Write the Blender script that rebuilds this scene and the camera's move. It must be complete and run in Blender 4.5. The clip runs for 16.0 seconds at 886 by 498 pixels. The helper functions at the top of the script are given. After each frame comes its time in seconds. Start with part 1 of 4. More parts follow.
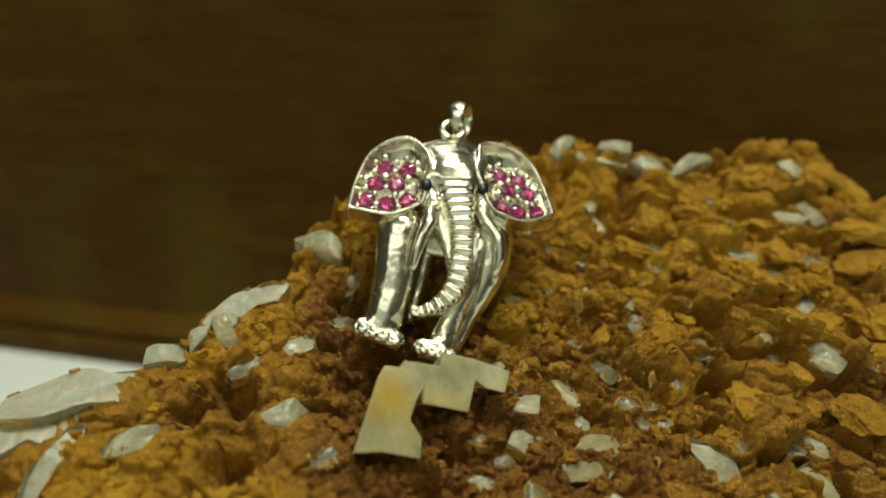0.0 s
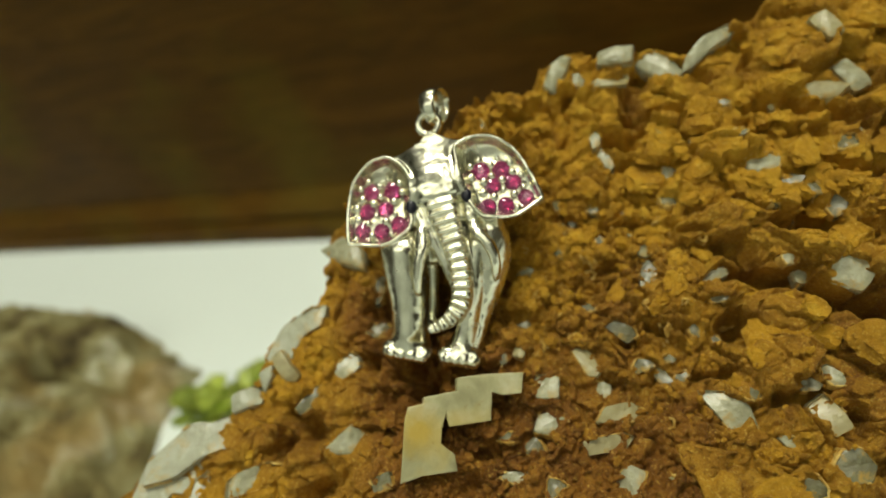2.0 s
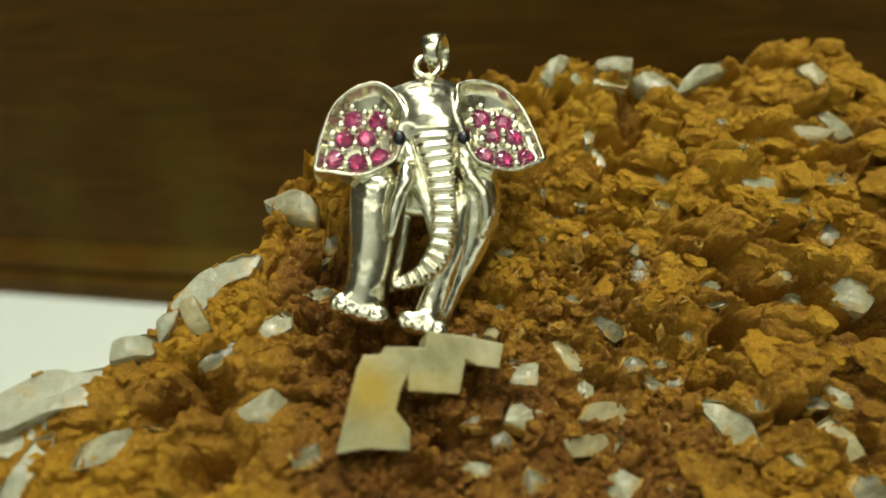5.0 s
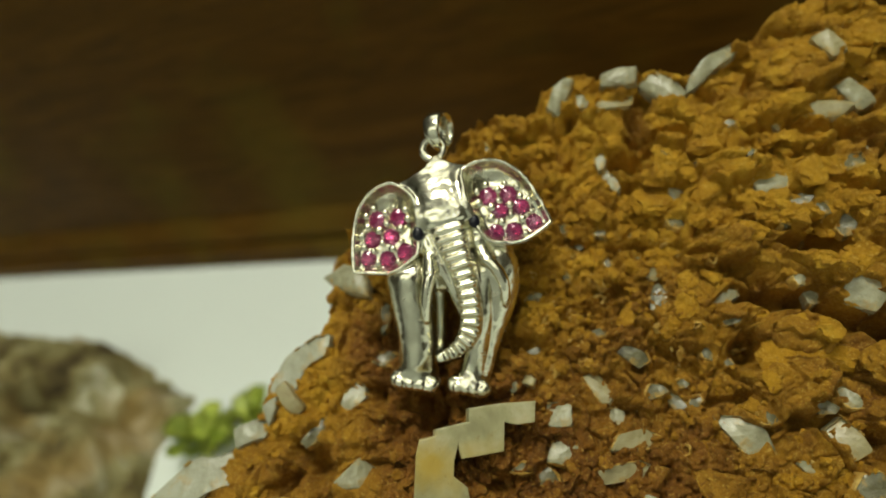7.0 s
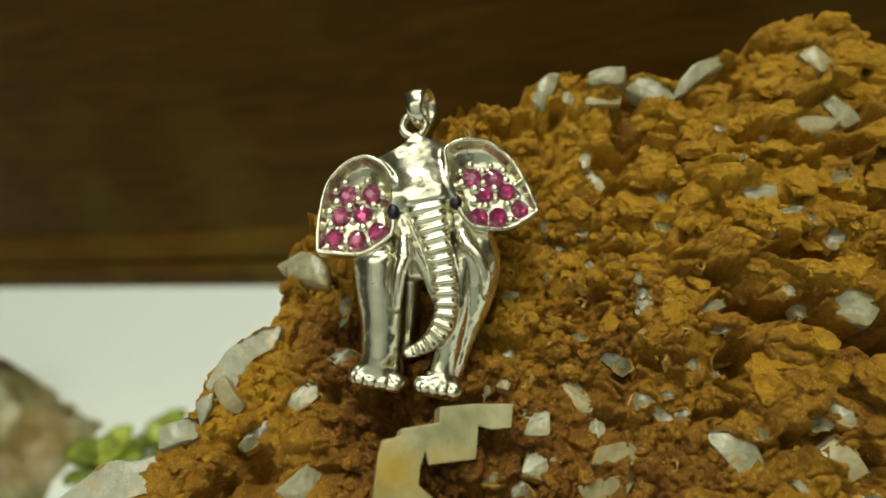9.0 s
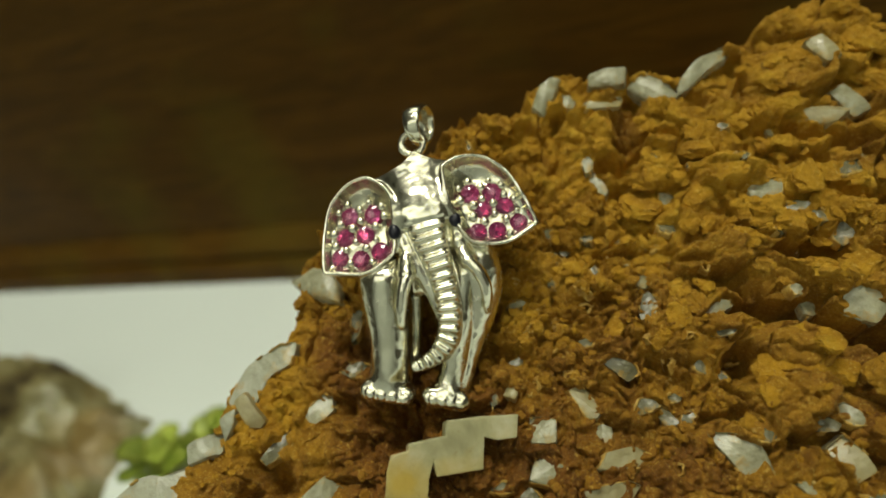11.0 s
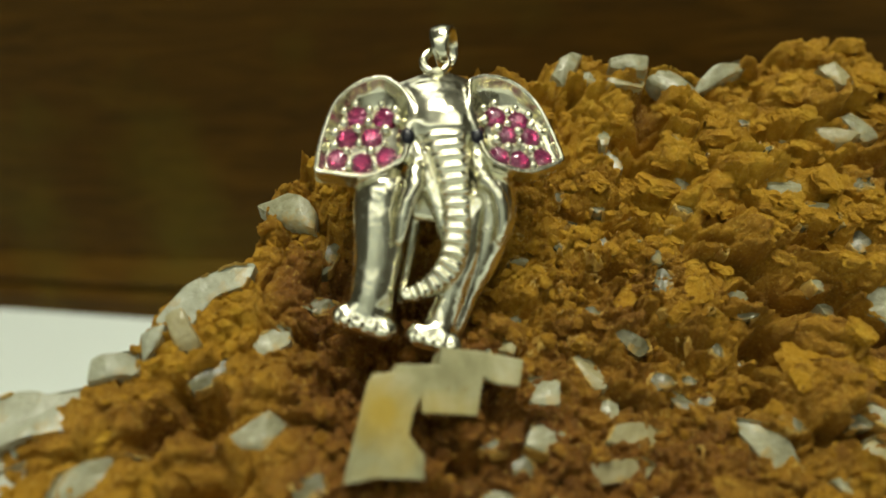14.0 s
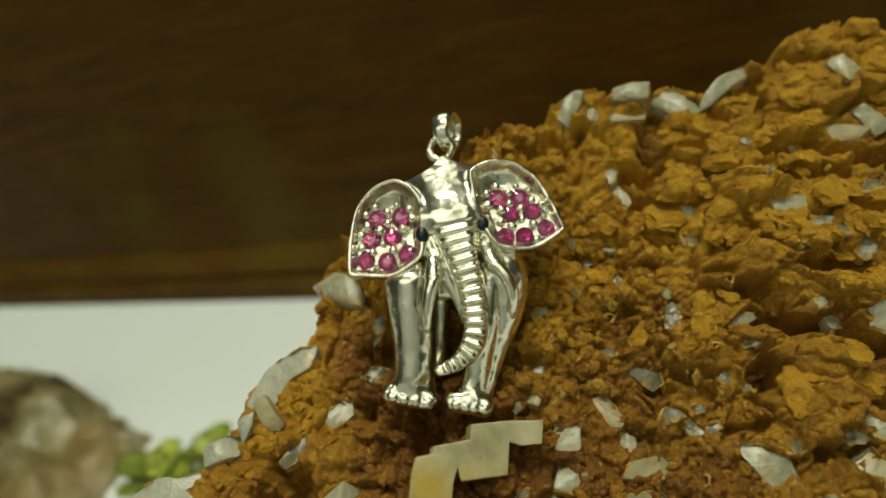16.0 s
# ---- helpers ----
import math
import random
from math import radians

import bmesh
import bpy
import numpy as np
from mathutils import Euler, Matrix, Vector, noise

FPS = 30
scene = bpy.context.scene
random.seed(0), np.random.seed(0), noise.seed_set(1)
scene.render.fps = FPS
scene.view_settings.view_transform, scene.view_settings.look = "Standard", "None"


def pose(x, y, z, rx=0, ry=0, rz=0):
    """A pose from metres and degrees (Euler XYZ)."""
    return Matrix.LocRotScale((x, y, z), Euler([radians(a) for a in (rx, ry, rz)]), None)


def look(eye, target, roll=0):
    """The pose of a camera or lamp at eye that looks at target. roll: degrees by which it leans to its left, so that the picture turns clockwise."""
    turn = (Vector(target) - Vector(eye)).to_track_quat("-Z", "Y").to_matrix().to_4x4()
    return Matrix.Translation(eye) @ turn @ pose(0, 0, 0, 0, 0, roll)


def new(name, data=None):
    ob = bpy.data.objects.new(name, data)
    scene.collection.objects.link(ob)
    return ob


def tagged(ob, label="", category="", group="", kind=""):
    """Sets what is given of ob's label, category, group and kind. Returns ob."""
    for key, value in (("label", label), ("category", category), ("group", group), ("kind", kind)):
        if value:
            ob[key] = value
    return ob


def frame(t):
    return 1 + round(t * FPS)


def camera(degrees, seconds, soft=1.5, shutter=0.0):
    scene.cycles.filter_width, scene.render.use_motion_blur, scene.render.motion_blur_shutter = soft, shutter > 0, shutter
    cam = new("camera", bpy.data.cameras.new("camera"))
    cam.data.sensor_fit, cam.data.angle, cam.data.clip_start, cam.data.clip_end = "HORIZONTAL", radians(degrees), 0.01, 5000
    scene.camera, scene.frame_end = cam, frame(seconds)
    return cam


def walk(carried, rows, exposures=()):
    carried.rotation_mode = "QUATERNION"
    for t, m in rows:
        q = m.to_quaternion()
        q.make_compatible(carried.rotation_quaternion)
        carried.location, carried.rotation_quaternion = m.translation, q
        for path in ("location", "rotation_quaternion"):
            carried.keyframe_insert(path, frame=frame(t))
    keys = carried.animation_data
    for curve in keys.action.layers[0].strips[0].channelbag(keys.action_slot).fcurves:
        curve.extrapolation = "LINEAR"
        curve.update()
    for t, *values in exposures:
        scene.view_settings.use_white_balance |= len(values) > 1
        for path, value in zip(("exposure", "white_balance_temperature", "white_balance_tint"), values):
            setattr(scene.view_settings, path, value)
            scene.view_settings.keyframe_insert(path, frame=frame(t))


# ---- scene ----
cam = camera(64.84, 16.0, 1.7)
cam.data.dof.use_dof = True
cam.data.dof.focus_distance = 0.0715
cam.data.dof.aperture_fstop = 15.0
ROWS = [
    (0.0, 0.00000, 0.00000, 0.08136, 76.92, -0.07, 16.38),
    (0.5, 0.00473, 0.00327, 0.08686, 70.20, 4.92, 19.43),
    (1.0, 0.00806, 0.00832, 0.09594, 64.75, 9.16, 19.20),
    (1.5, 0.01099, 0.01098, 0.10178, 60.56, 12.51, 19.78),
    (2.0, 0.01579, 0.01567, 0.10913, 54.74, 17.89, 21.03),
    (2.5, 0.01731, 0.01921, 0.11206, 52.78, 19.87, 20.36),
    (3.0, 0.01333, 0.01831, 0.10653, 53.78, 17.18, 19.83),
    (3.5, 0.01074, 0.01708, 0.10247, 55.99, 14.83, 19.18),
    (4.0, 0.00699, 0.01388, 0.09662, 60.58, 11.00, 18.29),
    (4.5, 0.00374, 0.01168, 0.09045, 63.87, 7.62, 17.66),
    (4.7, 0.00219, 0.01041, 0.08820, 66.52, 5.65, 16.68),
    (5.2, 0.00040, 0.00950, 0.08560, 68.00, 4.00, 16.30),
    (6.8, 0.01212, 0.01642, 0.10810, 56.31, 17.25, 19.56),
    (7.0, 0.01314, 0.01677, 0.11010, 55.49, 18.09, 19.51),
    (7.5, 0.01676, 0.01884, 0.11179, 53.29, 20.45, 20.64),
    (8.0, 0.00970, 0.01658, 0.10474, 56.75, 15.37, 18.69),
    (8.5, 0.00683, 0.01588, 0.10181, 58.51, 13.14, 16.95),
    (8.7, 0.00573, 0.01604, 0.10213, 58.73, 12.15, 16.56),
    (9.8, 0.00500, 0.01600, 0.09720, 61.70, 11.20, 16.60),
    (10.8, 0.00842, 0.01728, 0.10180, 59.13, 14.38, 18.16),
    (11.0, 0.01009, 0.01843, 0.10475, 57.77, 15.88, 18.19),
    (11.5, 0.01450, 0.02124, 0.11036, 53.32, 19.57, 19.19),
    (12.0, 0.01033, 0.01943, 0.10529, 57.88, 15.73, 17.33),
    (12.5, 0.00651, 0.01736, 0.09920, 61.52, 12.00, 16.40),
    (13.0, 0.00227, 0.01548, 0.09270, 65.34, 8.82, 15.86),
    (13.5, -0.00063, 0.01414, 0.08847, 67.67, 6.48, 15.35),
    (14.0, -0.00338, 0.01343, 0.08391, 68.76, 3.72, 14.86),
    (14.5, -0.00125, 0.01521, 0.08822, 66.51, 6.22, 15.25),
    (15.0, 0.00256, 0.01679, 0.09299, 61.23, 10.30, 18.27),
    (15.5, 0.00528, 0.01692, 0.09802, 60.05, 12.93, 18.71),
    (16.0, 0.00702, 0.01573, 0.10316, 60.55, 14.50, 18.62),
]
walk(cam, [(t, pose(x, y, z, rx, ry, rz)) for t, x, y, z, rx, ry, rz in ROWS],
     [(0.0, -0.38), (0.5, -0.28), (1.0, -0.20), (1.5, -0.18), (2.0, -0.23), (3.0, -0.28), (3.5, -0.18), (4.5, -0.10), (7.0, -0.49), (7.5, -0.54),
      (8.5, -0.39), (11.0, -0.52), (11.5, -0.54), (12.5, -0.29), (13.0, -0.42), (13.5, -0.64), (14.0, -0.29), (14.5, -0.28), (15.0, -0.19), (16.0, -0.54)])

# ---- world and lights ----
world = bpy.data.worlds.new("room_air")
scene.world = world
world.use_nodes = True
world.node_tree.nodes["Background"].inputs["Color"].default_value = (0.9, 0.95, 0.85, 1)
world.node_tree.nodes["Background"].inputs["Strength"].default_value = 0.006
scene.view_settings.exposure = 0.0


def area(name, eye, target, size_x, size_y, power, color):
    data = bpy.data.lights.new(name, "AREA")
    data.shape, data.size, data.size_y, data.energy, data.color = "RECTANGLE", size_x, size_y, power, color
    ob = new(name, data)
    ob.matrix_world = look(eye, target)
    return tagged(ob, kind="structure")


CEILING = 1.45
# x, y, length, width, watts; last three added as fill for the silver
LAMPS = ((0.12, 0.08, 0.6, 0.24, 15.8), (-0.35, 0.80, 0.8, 0.38, 1.6), (0.95, -0.39, 0.8, 0.70, 1.2), (-0.20, -1.08, 1.8, 0.50, 3.5))
LAMP_COLOR = (1.0, 0.99, 0.80)
for lamp_x, lamp_y, lamp_l, lamp_w, power in LAMPS:
    area("ceiling_lamp_light", (lamp_x, lamp_y, CEILING - 0.065), (lamp_x, lamp_y, 0), lamp_l, lamp_w, power, LAMP_COLOR)

CM = 0.01


# ---- materials ----
class Nodes:
    """A short way to write a node material."""

    def __init__(self, name):
        self.mat = bpy.data.materials.new(name)
        self.mat.use_nodes = True
        self.tree = self.mat.node_tree
        self.bsdf = self.tree.nodes["Principled BSDF"]
        self.coord = self.tree.nodes.new("ShaderNodeTexCoord").outputs["Object"]

    def add(self, kind, **values):
        node = self.tree.nodes.new(kind)
        for key, value in values.items():
            self.put(node.inputs[key.replace("_", " ")], value)
        return node

    def put(self, socket, value):
        if isinstance(value, bpy.types.NodeSocket):
            self.tree.links.new(value, socket)
        else:
            socket.default_value = value

    def noise(self, scale, detail=4.0, rough=0.6, distortion=0.0, vector=None):
        node = self.add("ShaderNodeTexNoise", Scale=scale, Detail=detail, Roughness=rough, Distortion=distortion)
        self.put(node.inputs["Vector"], vector or self.coord)
        return node.outputs["Fac"]

    def ramp(self, fac, *stops):
        node = self.add("ShaderNodeValToRGB", Fac=fac)
        els = node.color_ramp.elements
        while len(els) < len(stops):
            els.new(0.5)
        for el, (at, color) in zip(els, stops):
            el.position = at
            el.color = (*color, 1) if len(color) == 3 else color
        return node.outputs["Color"]

    def grey(self, fac, lo, hi, a=0.3, b=0.7):
        return self.ramp(fac, (a, (lo, lo, lo)), (b, (hi, hi, hi)))

    def mix(self, fac, one, two, kind="MIX"):
        node = self.tree.nodes.new("ShaderNodeMix")
        node.data_type, node.blend_type = "RGBA", kind
        self.put(node.inputs[0], fac)
        self.put(node.inputs[6], one if isinstance(one, bpy.types.NodeSocket) else (*one, 1))
        self.put(node.inputs[7], two if isinstance(two, bpy.types.NodeSocket) else (*two, 1))
        return node.outputs[2]

    def bump(self, height, strength, distance, normal=None):
        node = self.add("ShaderNodeBump", Height=height, Strength=strength, Distance=distance)
        if normal:
            self.put(node.inputs["Normal"], normal)
        return node.outputs["Normal"]

    def done(self, **values):
        for key, value in values.items():
            self.put(self.bsdf.inputs[key.replace("_", " ")], value)
        return self.mat


def make_earth():
    m = Nodes("ochre_earth")
    # Red-to-ochre mix; the value also carries shade painted into the tone.
    tint = m.add("ShaderNodeAttribute")
    tint.attribute_name = "earth"
    patch = m.noise(260, 5, 0.65)
    speck = m.noise(1500, 4, 0.7)
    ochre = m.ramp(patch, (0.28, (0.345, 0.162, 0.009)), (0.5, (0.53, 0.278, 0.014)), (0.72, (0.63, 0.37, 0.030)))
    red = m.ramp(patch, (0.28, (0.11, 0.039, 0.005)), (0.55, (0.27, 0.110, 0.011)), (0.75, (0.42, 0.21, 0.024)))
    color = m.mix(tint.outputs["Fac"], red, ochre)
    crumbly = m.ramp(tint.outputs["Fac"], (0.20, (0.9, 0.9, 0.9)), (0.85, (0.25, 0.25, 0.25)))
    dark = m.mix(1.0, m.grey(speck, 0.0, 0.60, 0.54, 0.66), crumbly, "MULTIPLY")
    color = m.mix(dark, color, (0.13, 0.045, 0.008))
    grit = m.mix(1.0, m.grey(m.noise(4200, 4, 0.7), 0.0, 0.55, 0.51, 0.61), crumbly, "MULTIPLY")
    color = m.mix(grit, color, (0.15, 0.058, 0.009))
    color = m.mix(m.grey(m.noise(2600, 3, 0.6), 0.0, 0.60, 0.57, 0.68), color, (0.66, 0.43, 0.09))
    normal = m.bump(m.noise(4000, 5, 0.75), 0.8, 0.00035, m.bump(m.noise(1100, 5, 0.65), 0.8, 0.0007))
    damp = m.ramp(tint.outputs["Fac"], (0.15, (0.22, 0.22, 0.22)), (0.6, (0.0, 0.0, 0.0)))
    rough = m.mix(1.0, m.grey(speck, 0.58, 0.95), damp, "SUBTRACT")
    return m.done(Base_Color=color, Roughness=rough, Specular_IOR_Level=0.28, Normal=normal)


def make_quartz(name, dark, mid, pale, rough=0.32, dirt=0.88):
    m = Nodes(name)
    rnd = m.tree.nodes.new("ShaderNodeObjectInfo").outputs["Random"]
    cloud = m.noise(330, 4, 0.55, 0.6)
    color = m.ramp(cloud, (0.3, dark), (0.52, mid), (0.72, pale))
    color = m.mix(m.add("ShaderNodeMath", Value=rnd).outputs[0], color, m.mix(0.4, color, dark))
    stain = m.grey(m.noise(380, 6, 0.75), 0.0, dirt, 0.53, 0.64)
    color = m.mix(stain, color, (0.44, 0.27, 0.05))
    normal = m.bump(m.noise(1400, 4, 0.6), 0.25, 0.0004, m.bump(m.noise(420, 3, 0.5), 0.5, 0.0010))
    return m.done(Base_Color=color, Roughness=m.grey(m.noise(900), rough - 0.14, rough + 0.16), Specular_IOR_Level=0.45, Coat_Weight=0.12,
                  Coat_Roughness=0.12, Subsurface_Weight=0.3, Subsurface_Radius=(0.0012, 0.0012, 0.0010), Normal=normal)


def make_crust():
    m = Nodes("yellow_crust")
    color = m.ramp(m.noise(700, 5, 0.65), (0.35, (0.36, 0.18, 0.02)), (0.5, (0.58, 0.36, 0.07)), (0.68, (0.74, 0.54, 0.17)))
    return m.done(Base_Color=color, Roughness=m.grey(m.noise(1800, 3), 0.25, 0.6), Specular_IOR_Level=0.5, Normal=m.bump(m.noise(2400, 4, 0.7), 0.7, 0.0006))


def make_calcite():
    m = Nodes("cream_calcite")
    cloud = m.noise(230, 4, 0.55, 0.4)
    color = m.ramp(cloud, (0.34, (0.29, 0.275, 0.145)), (0.52, (0.45, 0.42, 0.24)), (0.70, (0.60, 0.575, 0.40)))
    color = m.mix(m.grey(m.noise(125, 3, 0.55), 0.0, 0.6, 0.48, 0.64), color, (0.46, 0.33, 0.06))
    reach = m.tree.nodes.new("ShaderNodeVectorMath")
    reach.operation = "DISTANCE"
    m.put(reach.inputs[0], m.coord)
    reach.inputs[1].default_value = (-0.0042, -0.0010, 0.0)
    spread = m.add("ShaderNodeMath", Value=reach.outputs["Value"])
    spread.operation = "MULTIPLY"
    spread.inputs[1].default_value = 200.0
    yellow = m.mix(0.35, spread.outputs[0], m.noise(420, 4, 0.6))
    color = m.mix(m.grey(yellow, 0.85, 0.0, 0.26, 0.60), color, (0.50, 0.34, 0.045))
    color = m.mix(m.grey(m.noise(900, 5, 0.7), 0.0, 0.5, 0.60, 0.72), color, (0.24, 0.15, 0.03))
    normal = m.bump(m.noise(1500, 4, 0.6), 0.2, 0.0003, m.bump(m.noise(300, 3, 0.5), 0.35, 0.0008))
    return m.done(Base_Color=color, Roughness=0.36, Specular_IOR_Level=0.5, Subsurface_Weight=0.25, Subsurface_Radius=(0.0012, 0.0011, 0.0008), Normal=normal)


def make_silver():
    m = Nodes("polished_silver")
    smear = m.noise(350, 4, 0.6)
    color = m.ramp(smear, (0.3, (0.66, 0.635, 0.48)), (0.7, (0.90, 0.875, 0.72)))
    wave = m.bump(m.noise(380, 2, 0.45), 0.42, 0.0008)
    normal = m.bump(m.noise(2600, 3, 0.5), 0.06, 0.0001, wave)
    return m.done(Base_Color=color, Metallic=1.0, Roughness=m.grey(m.noise(600, 4), 0.16, 0.29), Normal=normal)


def make_gem(name, color, weight):
    m = Nodes(name)
    rnd = m.tree.nodes.new("ShaderNodeObjectInfo").outputs["Random"]
    shade = m.mix(rnd, color, tuple(min(1, 1.25 * c + 0.04) for c in color))
    return m.done(Base_Color=shade, Roughness=0.04, IOR=1.76, Transmission_Weight=weight, Specular_IOR_Level=0.6)


def make_wood():
    m = Nodes("dark_stained_wood")
    mapping = m.add("ShaderNodeMapping", Vector=m.coord)
    mapping.inputs["Scale"].default_value = (1.0, 1.0, 9.0)
    grain = m.noise(26, 6, 0.65, 1.5, mapping.outputs["Vector"])
    sheen_blotch = m.noise(22, 4, 0.55)
    color = m.ramp(grain, (0.3, (0.041, 0.0195, 0.0012)), (0.55, (0.078, 0.036, 0.0024)), (0.75, (0.108, 0.053, 0.0045)))
    # Lighter olive patches painted in, standing for blurred reflections on the wood.
    color = m.mix(m.grey(sheen_blotch, 0.0, 0.55, 0.5, 0.7), color, (0.105, 0.078, 0.008))
    normal = m.bump(grain, 0.25, 0.0006)
    return m.done(Base_Color=color, Roughness=m.grey(sheen_blotch, 0.5, 0.65), Specular_IOR_Level=0.12, Normal=normal)


def make_paint(name, color, rough=0.5):
    m = Nodes(name)
    cloud = m.noise(14, 4, 0.6)
    shade = m.mix(m.grey(cloud, 0.0, 0.35), color, tuple(0.93 * c for c in color))
    shade = m.mix(m.grey(m.noise(420, 3), 0.0, 0.3, 0.62, 0.75), shade, tuple(0.85 * c for c in color))
    normal = m.bump(m.noise(700, 3), 0.12, 0.0002)
    return m.done(Base_Color=shade, Roughness=rough, Normal=normal)


def make_grey_stone():
    m = Nodes("grey_brown_stone")
    patch = m.noise(72, 3, 0.55, 0.5)
    color = m.ramp(patch, (0.32, (0.05, 0.034, 0.010)), (0.43, (0.16, 0.130, 0.042)), (0.56, (0.26, 0.24, 0.11)), (0.70, (0.52, 0.51, 0.37)))
    low = m.noise(38, 2, 0.5)
    color = m.mix(m.grey(low, 0.0, 0.6, 0.56, 0.68), color, (0.28, 0.17, 0.04))
    normal = m.bump(m.noise(700, 5, 0.65), 0.7, 0.001)
    return m.done(Base_Color=color, Roughness=0.85, Normal=normal)


def make_leaf():
    m = Nodes("green_leaf")
    color = m.ramp(m.noise(300, 4), (0.3, (0.30, 0.40, 0.04)), (0.7, (0.56, 0.62, 0.14)))
    return m.done(Base_Color=color, Roughness=0.45, Normal=m.bump(m.noise(1200, 3), 0.2, 0.0003))


EARTH = make_earth()
WHITE_QUARTZ = make_quartz("white_quartz", (0.24, 0.23, 0.14), (0.40, 0.39, 0.26), (0.66, 0.65, 0.49), 0.30, 0.60)
GREY_QUARTZ = make_quartz("grey_quartz", (0.10, 0.092, 0.05), (0.20, 0.19, 0.11), (0.34, 0.33, 0.21), 0.26, 0.85)
CREAM_QUARTZ = make_quartz("cream_quartz", (0.27, 0.23, 0.11), (0.40, 0.36, 0.20), (0.54, 0.51, 0.34), 0.38, 0.65)
PALE_QUARTZ = make_quartz("pale_quartz", (0.30, 0.30, 0.21), (0.42, 0.43, 0.33), (0.56, 0.57, 0.47), 0.36, 0.45)
CRUST = make_crust()
CALCITE = make_calcite()
SILVER = make_silver()
RUBY = make_gem("ruby", (0.52, 0.05, 0.23), 0.8)
SAPPHIRE = make_paint("dark_sapphire", (0.002, 0.002, 0.008), 0.3)
WOOD = make_wood()
WHITE_PAINT = make_paint("white_tabletop", (0.745, 0.81, 0.77), 0.45)
WALL_PAINT = make_paint("wall_paint", (0.10, 0.095, 0.075), 0.9)
CEILING_PAINT = make_paint("ceiling_paint", (0.40, 0.40, 0.35), 0.9)
FLOOR_PAINT = make_paint("floor_paint", (0.30, 0.26, 0.21), 0.6)
LEAF = make_leaf()
GREY_STONE = make_grey_stone()
DIFFUSER = Nodes("lamp_diffuser").done(Base_Color=(0.9, 0.9, 0.85, 1), Roughness=0.6, Emission_Color=(0.97, 1.0, 0.82, 1), Emission_Strength=1.8)


# ---- building helpers ----
def thing(name, place, label, category, group="", kind=""):
    """An empty at a thing's base, in metres."""
    ob = new(name)
    ob.empty_display_size = 0.01
    ob.location = place
    return tagged(ob, label, category, group, kind)


def mesh_of(name, verts, faces, material, smooth=False):
    me = bpy.data.meshes.new(name)
    me.from_pydata([tuple(v) for v in verts], [], [tuple(f) for f in faces])
    me.materials.append(material)
    if smooth:
        me.shade_smooth()
    me.update()
    return me


def hang(name, me, parent, label="", kind="", m=None):
    ob = new(name, me)
    ob.parent = parent
    if m is not None:
        ob.matrix_basis = m
    return tagged(ob, label, kind=kind)


def part(name, bm, material, parent, label="", smooth=False):
    me = bpy.data.meshes.new(name)
    bm.to_mesh(me)
    bm.free()
    me.materials.append(material)
    if smooth:
        me.shade_smooth()
    return hang(name, me, parent, label)


def box(lo, hi, bevel=0.0, segments=2):
    bm = bmesh.new()
    bmesh.ops.create_cube(bm, size=1.0)
    lo, hi = Vector(lo), Vector(hi)
    for v in bm.verts:
        v.co = Vector(((lo[i] + hi[i]) / 2 + v.co[i] * (hi[i] - lo[i])) for i in range(3))
    if bevel:
        bmesh.ops.bevel(bm, geom=bm.edges[:], offset=bevel, segments=segments, affect="EDGES", profile=0.5)
    return bm


def solid(name, lo, hi, material, kind="structure", label="", category=""):
    bm = box(lo, hi)
    me = bpy.data.meshes.new(name)
    bm.to_mesh(me)
    bm.free()
    me.materials.append(material)
    return tagged(new(name, me), label, category, kind=kind)


# ---- room: unseen shell that closes the place ----
FLOOR_Z = -0.75
solid("floor", (-1.6, -1.6, FLOOR_Z - 0.05), (1.6, 1.6, FLOOR_Z), FLOOR_PAINT)
solid("ceiling", (-1.6, -1.6, CEILING), (1.6, 1.6, CEILING + 0.05), CEILING_PAINT)
solid("wall_north", (-1.6, 1.5, FLOOR_Z), (1.6, 1.6, CEILING), WALL_PAINT)
# Unseen wall behind the camera, white to bounce light into the silver.
solid("wall_south", (-1.6, -1.6, FLOOR_Z), (1.6, -1.5, CEILING), WHITE_PAINT)
solid("wall_west", (-1.6, -1.5, FLOOR_Z), (-1.5, 1.5, CEILING), WALL_PAINT)
solid("wall_east", (1.5, -1.5, FLOOR_Z), (1.6, 1.5, CEILING), WALL_PAINT)

# None is in view; all but the first are added for fill and reflections.
for lamp_x, lamp_y, lamp_l, lamp_w, power in LAMPS:
    lamp = thing("unseen_ceiling_light", (lamp_x, lamp_y, CEILING), "unseen long white ceiling light with a frosted diffuser, placed for light and reflections", "ceiling light", "ceiling lights")
    part("frame", box((-lamp_l / 2 - 0.03, -lamp_w / 2 - 0.03, -0.05), (lamp_l / 2 + 0.03, lamp_w / 2 + 0.03, 0.0), 0.006), WHITE_PAINT, lamp)
    part("diffuser", box((-lamp_l / 2 - 0.01, -lamp_w / 2 - 0.01, -0.06), (lamp_l / 2 + 0.01, lamp_w / 2 + 0.01, -0.0502), 0.003), DIFFUSER, lamp, "glowing frosted diffuser")

table = thing("table", (0, 0, FLOOR_Z), "plain white table with a smooth painted top", "table")
part("tabletop", box((-0.75, -0.45, 0.72), (0.55, 0.40, 0.75), 0.003), WHITE_PAINT, table)
for lx in (-0.70, 0.45):
    for ly in (-0.40, 0.30):
        part("leg", box((lx, ly, 0.0), (lx + 0.05, ly + 0.05, 0.72), 0.003), WHITE_PAINT, table)

# dark wooden panel with a stepped moulding along its foot
BOARD_Y = 0.1608
panel = thing("wooden_panel", (0, BOARD_Y, 0), "dark brown stained wooden panel standing on the white table", "panel")
